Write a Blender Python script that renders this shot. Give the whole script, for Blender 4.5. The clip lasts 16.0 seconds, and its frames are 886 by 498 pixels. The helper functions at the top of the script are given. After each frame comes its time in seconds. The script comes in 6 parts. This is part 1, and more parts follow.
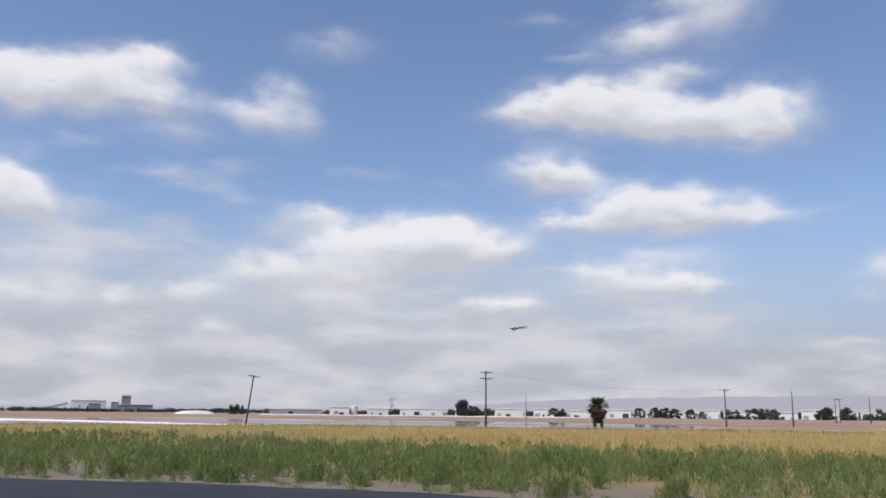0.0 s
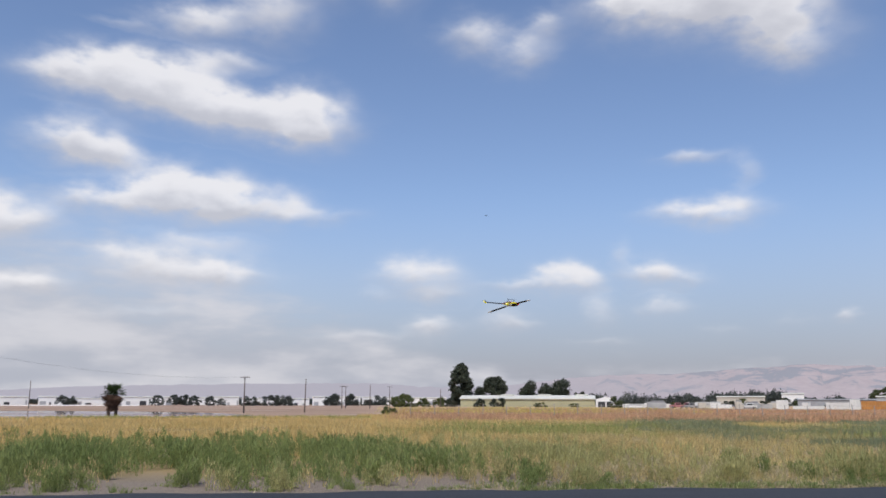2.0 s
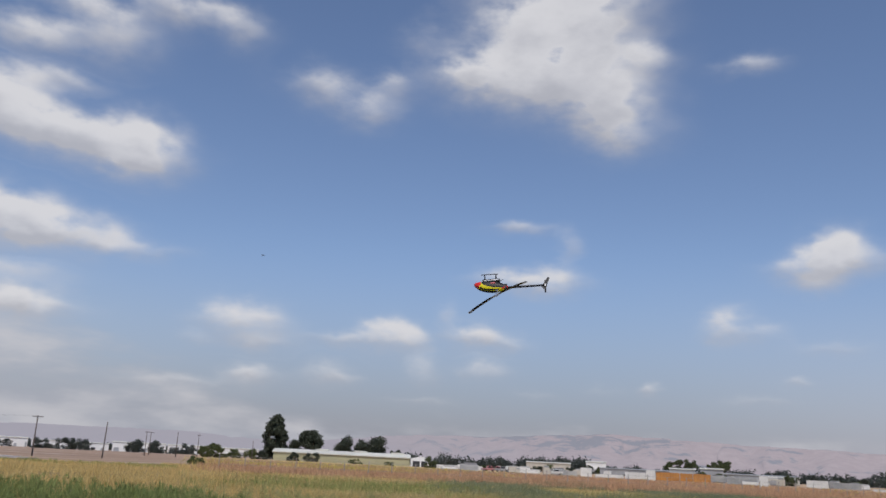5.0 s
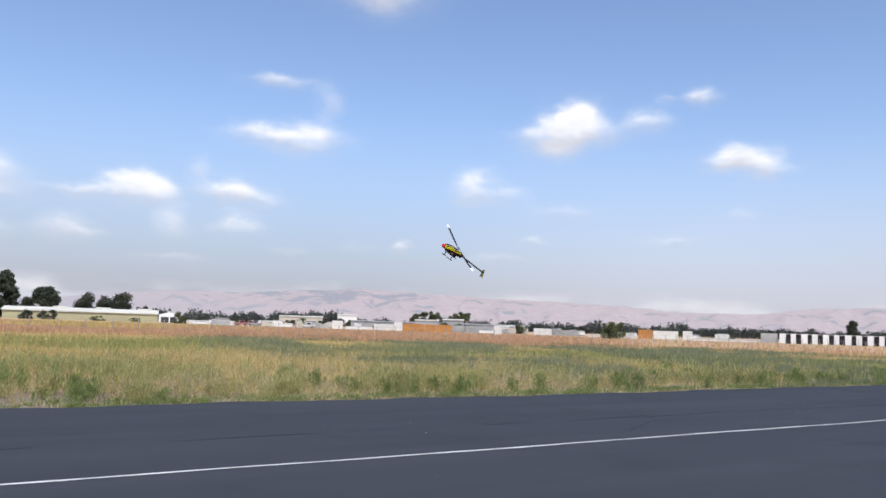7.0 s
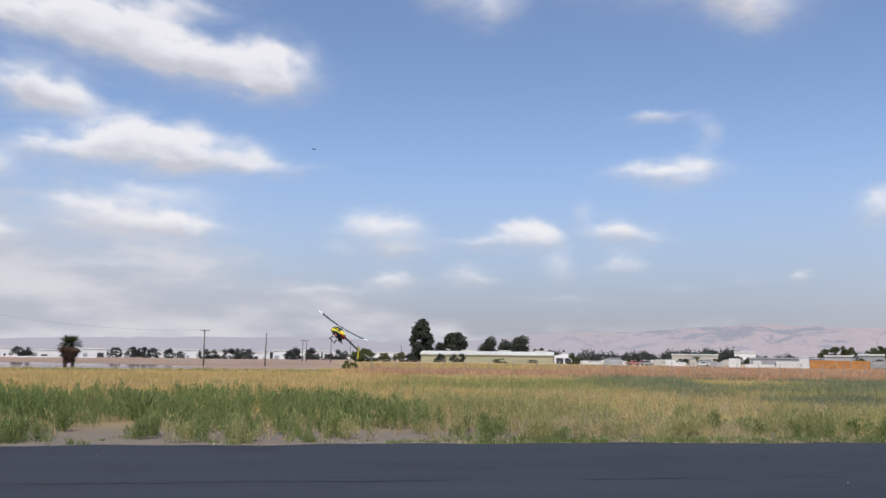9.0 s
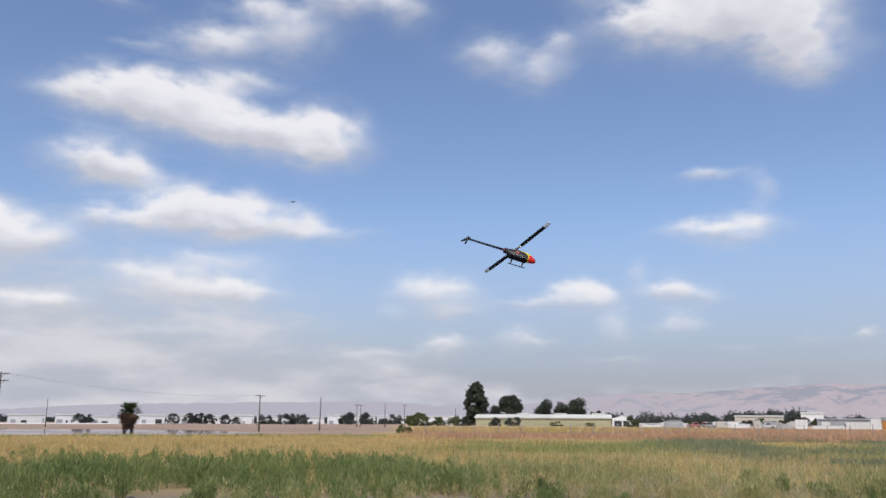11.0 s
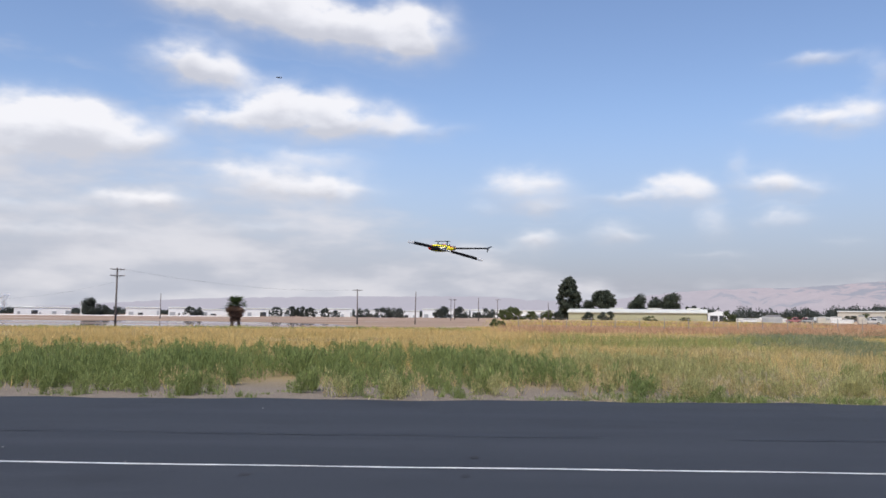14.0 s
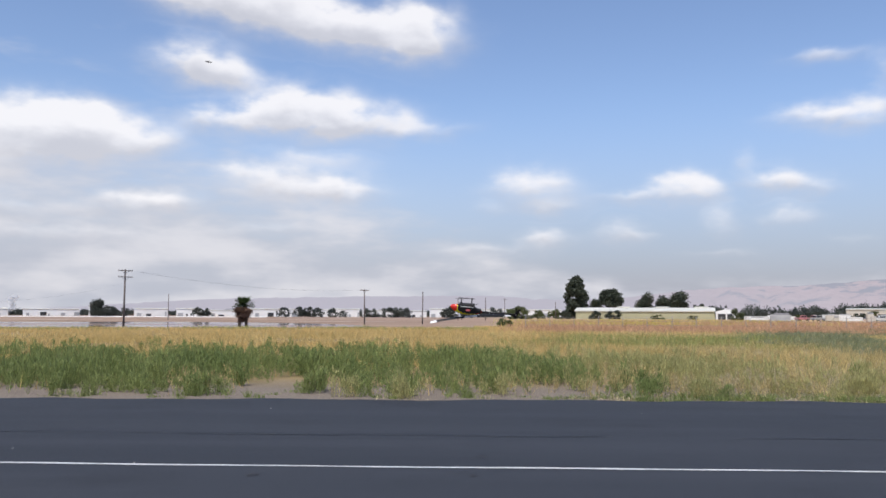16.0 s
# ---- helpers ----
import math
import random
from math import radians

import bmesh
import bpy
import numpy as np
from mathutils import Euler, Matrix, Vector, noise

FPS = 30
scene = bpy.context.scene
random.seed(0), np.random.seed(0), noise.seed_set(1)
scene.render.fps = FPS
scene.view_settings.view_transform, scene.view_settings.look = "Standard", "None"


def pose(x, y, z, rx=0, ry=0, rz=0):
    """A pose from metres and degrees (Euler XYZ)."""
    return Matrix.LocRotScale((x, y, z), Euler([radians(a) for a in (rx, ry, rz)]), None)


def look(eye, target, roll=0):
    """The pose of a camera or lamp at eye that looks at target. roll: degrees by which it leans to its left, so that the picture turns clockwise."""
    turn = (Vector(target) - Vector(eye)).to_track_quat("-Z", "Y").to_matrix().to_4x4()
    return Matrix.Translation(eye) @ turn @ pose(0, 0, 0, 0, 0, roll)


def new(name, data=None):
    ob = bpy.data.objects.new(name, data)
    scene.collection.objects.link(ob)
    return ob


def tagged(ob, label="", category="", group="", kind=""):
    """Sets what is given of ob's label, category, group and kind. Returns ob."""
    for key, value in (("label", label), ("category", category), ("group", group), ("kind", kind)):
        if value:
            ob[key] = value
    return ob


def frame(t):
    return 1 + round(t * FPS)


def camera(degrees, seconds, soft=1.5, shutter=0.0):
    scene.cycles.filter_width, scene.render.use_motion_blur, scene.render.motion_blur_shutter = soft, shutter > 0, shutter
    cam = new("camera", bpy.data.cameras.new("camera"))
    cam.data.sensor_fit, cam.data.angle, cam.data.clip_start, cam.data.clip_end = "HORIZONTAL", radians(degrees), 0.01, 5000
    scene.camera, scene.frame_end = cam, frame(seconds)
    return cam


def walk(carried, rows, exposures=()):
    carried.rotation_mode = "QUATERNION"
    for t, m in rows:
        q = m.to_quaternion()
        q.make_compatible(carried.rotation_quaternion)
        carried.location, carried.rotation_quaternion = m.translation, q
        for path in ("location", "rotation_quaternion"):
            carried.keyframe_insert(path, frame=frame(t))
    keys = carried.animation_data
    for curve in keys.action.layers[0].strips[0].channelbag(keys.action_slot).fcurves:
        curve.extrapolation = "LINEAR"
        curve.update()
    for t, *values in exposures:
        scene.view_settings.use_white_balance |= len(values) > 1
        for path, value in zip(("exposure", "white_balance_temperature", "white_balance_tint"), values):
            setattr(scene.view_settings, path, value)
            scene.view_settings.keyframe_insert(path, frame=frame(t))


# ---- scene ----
from math import sin, cos, tan, pi, atan2, hypot, sqrt, exp

# ---- camera: a person stands by the runway and turns after the model ----
cam = camera(56.04, 16.0, soft=1.6)
EYE = 1.6
TURNS = [
    (0.0, 25.89, 11.16, -0.59), (0.1, 23.37, 10.9, -0.71), (0.2, 20.89, 10.65, -0.83), (0.3, 18.55, 10.42, -0.95), (0.4, 16.32, 10.32, -1.06),
    (0.5, 14.14, 10.28, -1.15), (0.6, 11.94, 10.18, -1.23), (0.7, 9.65, 10.13, -1.29), (0.8, 7.17, 10.21, -1.34), (0.9, 4.64, 10.35, -1.36),
    (1.0, 2.14, 10.44, -1.36), (1.1, -0.31, 10.44, -1.32), (1.2, -2.58, 10.41, -1.23), (1.3, -4.51, 10.38, -1.11), (1.4, -6.08, 10.42, -0.98),
    (1.5, -7.2, 10.44, -0.84), (1.6, -7.78, 10.26, -0.68), (1.7, -7.9, 10.08, -0.51), (1.8, -7.55, 10.09, -0.33), (1.9, -6.81, 10.25, -0.2),
    (2.0, -5.77, 10.49, -0.14), (2.1, -4.5, 10.73, -0.19), (2.2, -3.11, 11.03, -0.3), (2.3, -1.67, 11.48, -0.45), (2.4, -0.18, 12.02, -0.62),
    (2.5, 1.14, 12.53, -0.8), (2.6, 2.26, 12.99, -0.99), (2.7, 3.17, 13.37, -1.17), (2.8, 3.75, 13.64, -1.35), (2.9, 4.06, 13.8, -1.5),
    (3.0, 4.16, 13.79, -1.56), (3.1, 4.04, 13.5, -1.48), (3.2, 3.79, 12.88, -1.31), (3.3, 3.51, 11.98, -1.1), (3.4, 3.21, 10.96, -0.92),
    (3.5, 2.93, 9.84, -0.83), (3.6, 2.69, 8.58, -0.82), (3.7, 2.5, 7.44, -0.87), (3.8, 2.38, 6.68, -0.95), (3.9, 2.06, 6.44, -1.09),
    (4.0, 1.5, 6.55, -1.34), (4.1, 0.6, 7.05, -1.77), (4.2, -0.6, 7.95, -2.32), (4.3, -2.14, 9.07, -2.92), (4.4, -4.0, 10.41, -3.39),
    (4.5, -6.12, 11.74, -3.64), (4.6, -8.46, 12.82, -3.63), (4.7, -10.92, 13.66, -3.49), (4.8, -13.36, 14.15, -3.26), (4.9, -15.82, 14.43, -3.01),
    (5.0, -18.17, 14.51, -2.74), (5.1, -20.25, 14.3, -2.47), (5.2, -22.16, 13.95, -2.22), (5.3, -23.95, 13.62, -2.0), (5.4, -25.57, 13.21, -1.83),
    (5.5, -27.02, 12.74, -1.71), (5.6, -28.32, 12.22, -1.62), (5.7, -29.47, 11.65, -1.57), (5.8, -30.48, 11.05, -1.54), (5.9, -31.36, 10.43, -1.54),
    (6.0, -32.12, 9.8, -1.56), (6.1, -32.76, 9.17, -1.59), (6.2, -33.3, 8.55, -1.63), (6.3, -33.74, 7.95, -1.68), (6.4, -34.1, 7.4, -1.73),
    (6.5, -34.37, 6.88, -1.77), (6.6, -34.57, 6.42, -1.8), (6.7, -34.71, 6.03, -1.82), (6.8, -34.79, 5.72, -1.82), (6.9, -34.82, 5.5, -1.8),
    (7.0, -34.81, 5.38, -1.74), (7.1, -34.78, 5.37, -1.66), (7.2, -34.72, 5.49, -1.53), (7.3, -34.64, 5.74, -1.36), (7.4, -34.43, 6.35, -1.11),
    (7.5, -34.18, 7.21, -0.95), (7.6, -34.11, 8.08, -1.01), (7.7, -34.11, 9.0, -1.18), (7.8, -34.07, 9.81, -1.34), (7.9, -34.03, 10.54, -1.48),
    (8.0, -33.77, 10.98, -1.54), (8.1, -33.04, 11.02, -1.33), (8.2, -31.83, 10.88, -0.96), (8.3, -30.01, 10.56, -0.51), (8.4, -27.23, 10.1, -0.16),
    (8.5, -23.31, 9.63, -0.05), (8.6, -19.32, 9.03, -0.32), (8.7, -14.29, 8.37, -0.62), (8.8, -10.8, 7.9, -0.71), (8.9, -9.01, 7.62, -0.74),
    (9.0, -8.46, 7.5, -0.71), (9.1, -8.69, 7.49, -0.66), (9.2, -9.25, 7.53, -0.59), (9.3, -9.67, 7.58, -0.53), (9.4, -9.5, 7.6, -0.5),
    (9.5, -8.87, 7.59, -0.49), (9.6, -8.25, 7.6, -0.48), (9.7, -7.63, 7.63, -0.47), (9.8, -7.04, 7.67, -0.47), (9.9, -6.5, 7.73, -0.46),
    (10.0, -6.01, 7.81, -0.46), (10.1, -5.6, 7.9, -0.45), (10.2, -5.24, 7.89, -0.44), (10.3, -4.91, 7.75, -0.45), (10.4, -4.62, 7.59, -0.45),
    (10.5, -4.41, 7.52, -0.44), (10.6, -4.27, 7.66, -0.43), (10.7, -4.23, 8.11, -0.41), (10.8, -4.31, 9.0, -0.37), (10.9, -4.66, 10.29, -0.32),
    (11.0, -4.75, 11.74, -0.26), (11.1, -4.77, 12.76, -0.18), (11.2, -4.78, 13.23, -0.1), (11.3, -4.83, 13.16, -0.02), (11.4, -4.91, 12.69, 0.06),
    (11.5, -4.98, 11.8, 0.1), (11.6, -5.05, 10.42, 0.1), (11.7, -5.09, 8.81, 0.08), (11.8, -5.03, 7.25, 0.05), (11.9, -4.8, 6.01, 0.0),
    (12.0, -4.44, 5.08, -0.05), (12.1, -3.97, 4.45, -0.13), (12.2, -3.43, 4.17, -0.21), (12.3, -2.88, 4.31, -0.3), (12.4, -2.32, 4.72, -0.39),
    (12.5, -1.81, 5.16, -0.46), (12.6, -1.38, 5.56, -0.52), (12.7, -1.0, 5.94, -0.55), (12.8, -0.7, 6.24, -0.58), (12.9, -0.45, 6.45, -0.6),
    (13.0, -0.24, 6.53, -0.61), (13.1, -0.07, 6.39, -0.61), (13.2, 0.08, 6.16, -0.61), (13.3, 0.24, 5.96, -0.6), (13.4, 0.4, 5.76, -0.59),
    (13.5, 0.57, 5.56, -0.58), (13.6, 0.77, 5.34, -0.57), (13.7, 1.0, 5.09, -0.56), (13.8, 1.22, 4.85, -0.55), (13.9, 1.43, 4.66, -0.54),
    (14.0, 1.59, 4.55, -0.52), (14.1, 1.69, 4.53, -0.48), (14.2, 1.75, 4.54, -0.44), (14.3, 1.78, 4.57, -0.4), (14.4, 1.8, 4.61, -0.36),
    (14.5, 1.83, 4.63, -0.34), (14.6, 1.85, 4.64, -0.34), (14.7, 1.87, 4.64, -0.35), (14.8, 1.88, 4.64, -0.37), (14.9, 1.9, 4.64, -0.38),
    (15.0, 1.91, 4.64, -0.39), (15.1, 1.93, 4.63, -0.39), (15.2, 1.96, 4.61, -0.38), (15.3, 1.98, 4.58, -0.38), (15.4, 2.0, 4.56, -0.37),
    (15.5, 2.02, 4.54, -0.35), (15.6, 2.04, 4.53, -0.33), (15.7, 2.05, 4.53, -0.31), (15.8, 2.06, 4.52, -0.28), (15.9, 2.07, 4.52, -0.26),
    (16.0, 2.08, 4.52, -0.23),
]
EXPOSURES = [(0.0, -0.04), (0.5, -0.03), (1.5, -0.04), (2.5, -0.08), (3.5, -0.25), (4.0, 0.03), (4.5, -0.03), (5.0, -0.36), (7.3, 0.32), (7.6, 0.28), (8.0, -0.14), (8.7, 0.0), (10.8, 0.0), (11.1, -0.02), (11.5, -0.4), (11.8, -0.2), (12.0, -0.12), (12.3, 0.0), (12.6, 0.08), (16.0, 0.12)]
walk(cam, [(t, pose(0, 0, EYE, 90 + pitch, roll, yaw)) for t, yaw, pitch, roll in TURNS], EXPOSURES)

# ---- world and sun ----
SUN_AZ, SUN_EL = 200.0, 56.0
# puffs of cloud: azimuth, elevation, half width, half height (degrees), density
CLOUD_LONG = [(-17.4, 20.7, 3.5, 1.41, 1.00), (-13.8, 20.6, 2.8, 1.58, 1.00), (-10.5, 19.5, 2.8, 1.22, 1.00), (-7.2, 19.1, 2.9, 1.15, 0.95), (-3.5, 19.3, 2.3, 1.62, 1.00), (-20.3, 20.1, 1.7, 0.66, 0.50), (-4.5, 18.1, 1.6, 0.70, 0.60), (-19.1, 16.5, 2.4, 1.19, 0.85),
    (-17.1, 15.6, 2.3, 0.75, 0.80), (-11.8, 13.9, 3.5, 1.46, 0.95), (-14.4, 13.1, 3.5, 0.95, 0.70), (-9.0, 13.2, 4.3, 1.08, 0.85), (-4.2, 12.7, 2.4, 0.54, 0.50), (-17.5, 12.7, 1.9, 0.75, 0.50)]
CLOUD_WISPS = [(-11.6, 24.7, 3.1, 1.04, 0.70), (-6.6, 25.8, 2.3, 1.56, 0.50), (-8.4, 27.0, 3.0, 0.73, 0.40), (-9.4, 22.3, 2.5, 0.68, 0.42), (-1.6, 28.5, 2.8, 0.94, 0.55), (1.8, 27.8, 1.6, 1.17, 0.40), (-3.8, 28.3, 2.1, 1.09, 0.30), (-16.5, 24.0, 2.0, 0.29, 0.20),
    (8.5, 25.0, 2.5, 1.18, 0.50), (11.4, 23.6, 2.0, 0.98, 0.58), (13.3, 25.4, 1.3, 0.89, 0.35), (38.7, 26.4, 1.7, 0.56, 0.25), (15.6, 28.6, 1.7, 1.46, 0.22), (-34.2, 24.7, 2.2, 0.95, 0.33), (-18.8, 26.5, 1.9, 0.50, 0.20)]
CLOUD_TALL = [(23.8, 29.5, 3.8, 1.81, 1.00), (21.5, 26.2, 4.0, 1.56, 1.00), (26.3, 26.9, 4.0, 2.50, 1.10), (29.2, 24.2, 2.6, 1.78, 0.95), (30.4, 22.3, 2.2, 1.04, 0.60), (31.7, 27.1, 1.5, 1.01, 0.50), (18.5, 26.5, 1.9, 0.82, 0.45), (28.0, 30.8, 3.4, 2.12, 1.00),
    (25.0, 33.4, 5.2, 2.08, 0.90)]
CLOUD_SMALL = [(23.2, 16.2, 1.8, 0.43, 0.40), (26.2, 15.0, 0.7, 1.20, 0.25), (22.2, 12.6, 1.9, 0.61, 0.55), (25.0, 12.5, 1.9, 0.91, 0.80), (13.9, 8.5, 1.5, 1.00, 0.85), (15.6, 8.1, 0.9, 0.83, 0.60), (11.5, 8.0, 2.4, 0.45, 0.40), (20.2, 8.7, 1.7, 0.85, 0.80),
    (22.0, 8.2, 1.1, 0.47, 0.40), (18.1, 10.2, 0.7, 0.84, 0.25), (9.9, 5.7, 1.6, 0.84, 0.42), (11.6, 5.3, 1.0, 0.45, 0.20), (16.4, 6.1, 1.0, 0.88, 0.48), (20.6, 6.3, 1.3, 0.70, 0.50), (31.9, 5.5, 0.5, 0.44, 0.40), (28.8, 5.4, 1.2, 0.47, 0.15)]
CLOUD_RIGHT = [(43.5, 14.5, 1.6, 1.10, 0.90), (42.0, 13.2, 2.0, 0.92, 0.65), (44.3, 13.6, 2.0, 0.91, 0.60), (42.4, 12.1, 1.2, 0.55, 0.40), (48.3, 14.2, 1.1, 0.72, 0.60), (49.5, 15.7, 0.6, 0.36, 0.25), (52.1, 15.7, 1.0, 0.58, 0.55), (54.7, 11.6, 1.5, 0.83, 0.80),
    (56.2, 10.8, 1.2, 0.60, 0.75), (53.4, 11.4, 0.9, 0.53, 0.40), (36.8, 9.6, 1.2, 0.97, 0.70), (38.7, 9.1, 1.4, 0.55, 0.42), (42.7, 8.2, 1.7, 0.55, 0.20), (40.8, 6.1, 0.8, 0.41, 0.30), (50.1, 6.2, 1.3, 0.44, 0.30), (54.2, 7.9, 0.8, 0.43, 0.20),
    (38.3, 4.9, 1.7, 0.37, 0.20), (38.7, 26.4, 1.4, 0.60, 0.30), (24.2, 4.9, 0.9, 0.36, 0.15), (16.6, 4.0, 1.8, 0.31, 0.20)]
CLOUD_MID = [(4.3, 8.8, 2.5, 1.16, 0.77), (5.3, 7.4, 1.9, 0.55, 0.39), (1.1, 7.2, 0.8, 0.45, 0.22), (4.9, 5.3, 1.6, 0.65, 0.55), (0.3, 4.5, 3.1, 0.43, 0.33), (-28.7, 11.1, 3.4, 1.42, 0.88), (-25.1, 12.1, 2.0, 1.04, 0.83), (-22.5, 11.1, 2.1, 0.96, 0.55),
    (-31.0, 11.6, 1.6, 0.59, 0.55), (-12.2, 8.7, 4.0, 1.10, 0.77), (-15.3, 9.4, 2.3, 0.65, 0.33), (-9.1, 8.4, 2.3, 0.84, 0.55), (-21.7, 7.2, 2.1, 0.74, 0.55), (-10.8, 10.5, 3.1, 0.67, 0.39), (-26.6, 5.0, 4.9, 0.65, 0.39), (-14.3, 5.7, 3.7, 0.54, 0.28)]
CLOUD_LEFT = [(-53.0, 20.0, 3.3, 1.35, 0.90), (-48.9, 20.9, 3.1, 1.46, 1.00), (-46.5, 22.4, 1.7, 0.91, 0.90), (-45.2, 20.0, 2.5, 0.86, 0.60), (-44.7, 18.0, 2.2, 0.80, 0.30), (-54.9, 19.5, 1.9, 1.40, 0.90), (-37.6, 21.3, 1.7, 1.11, 0.55), (-40.3, 19.7, 1.6, 0.96, 0.50),
    (-37.5, 19.4, 2.0, 1.12, 0.55), (-54.2, 13.0, 1.7, 1.16, 0.90), (-54.9, 14.0, 1.2, 0.95, 0.80), (-52.8, 12.2, 1.2, 0.62, 0.50), (-49.9, 13.1, 2.0, 0.99, 0.25), (-57.5, 12.3, 2.5, 1.39, 0.90), (-58.8, 18.7, 2.3, 1.35, 0.80), (-54.0, 15.9, 1.3, 0.61, 0.20),
    (-45.6, 15.5, 2.1, 0.47, 0.25)]
CLOUD_BANK = [(-34.1, 13.0, 3.3, 0.87, 0.57), (-27.0, 11.9, 2.6, 1.40, 0.86), (-31.7, 11.5, 2.4, 0.75, 0.69), (-24.2, 11.2, 3.0, 1.33, 0.69), (-33.2, 10.3, 4.5, 1.40, 0.69), (-38.2, 9.1, 3.2, 0.98, 0.69), (-42.9, 7.6, 2.8, 1.01, 0.63), (-52.3, 6.8, 3.3, 1.03, 0.63),
    (-41.3, 5.2, 1.6, 0.84, 0.52), (-47.8, 3.4, 2.0, 0.80, 0.57), (-33.9, 7.5, 3.6, 0.75, 0.46), (-22.2, 7.3, 2.5, 0.75, 0.46), (-52.2, 9.1, 3.0, 1.67, 0.32), (-47.4, 7.0, 0.7, 0.65, 0.46), (-29.2, 6.5, 4.1, 0.63, 0.34), (-32.4, 8.9, 3.1, 0.81, 0.46)]
PUFFS = CLOUD_LONG + CLOUD_WISPS + CLOUD_TALL + CLOUD_SMALL + CLOUD_RIGHT + CLOUD_MID + CLOUD_LEFT + CLOUD_BANK


def node(nt, kind, **props):
    n = nt.nodes.new(kind)
    for key, value in props.items():
        if key == "operation":
            n.operation = value
        elif key == "blend_type":
            n.blend_type = value
        elif key == "interpolation_type":
            n.interpolation_type = value
    return n


def math_node(nt, op, a, b=None):
    n = node(nt, "ShaderNodeMath", operation=op)
    for i, v in enumerate((a, b)):
        if v is None:
            continue
        if isinstance(v, (int, float)):
            n.inputs[i].default_value = v
        else:
            nt.links.new(v, n.inputs[i])
    return n.outputs[0]


def vec_node(nt, op, a, b=None):
    n = node(nt, "ShaderNodeVectorMath", operation=op)
    for i, v in enumerate((a, b)):
        if v is None:
            continue
        if isinstance(v, tuple):
            n.inputs[i].default_value = v
        else:
            nt.links.new(v, n.inputs[i])
    return n.outputs["Value"] if op == "LENGTH" else n.outputs[0]


def ranged(nt, value, lo, hi, to_lo=0.0, to_hi=1.0, smooth=True):
    n = node(nt, "ShaderNodeMapRange", interpolation_type="SMOOTHSTEP" if smooth else "LINEAR")
    nt.links.new(value, n.inputs[0])
    for i, v in enumerate((lo, hi, to_lo, to_hi)):
        n.inputs[i + 1].default_value = v
    return n.outputs[0]


def mixed(nt, fac, a, b):
    n = node(nt, "ShaderNodeMixRGB", blend_type="MIX")
    for i, v in enumerate((fac, a, b)):
        if isinstance(v, (int, float)):
            n.inputs[i].default_value = v
        elif isinstance(v, tuple):
            n.inputs[i].default_value = (*v, 1.0)
        else:
            nt.links.new(v, n.inputs[i])
    return n.outputs[0]


def noise_node(nt, vec, scale, detail=4.0, rough=0.55):
    n = node(nt, "ShaderNodeTexNoise")
    if vec is not None:
        nt.links.new(vec, n.inputs["Vector"])
    n.inputs["Scale"].default_value, n.inputs["Detail"].default_value, n.inputs["Roughness"].default_value = scale, detail, rough
    return n


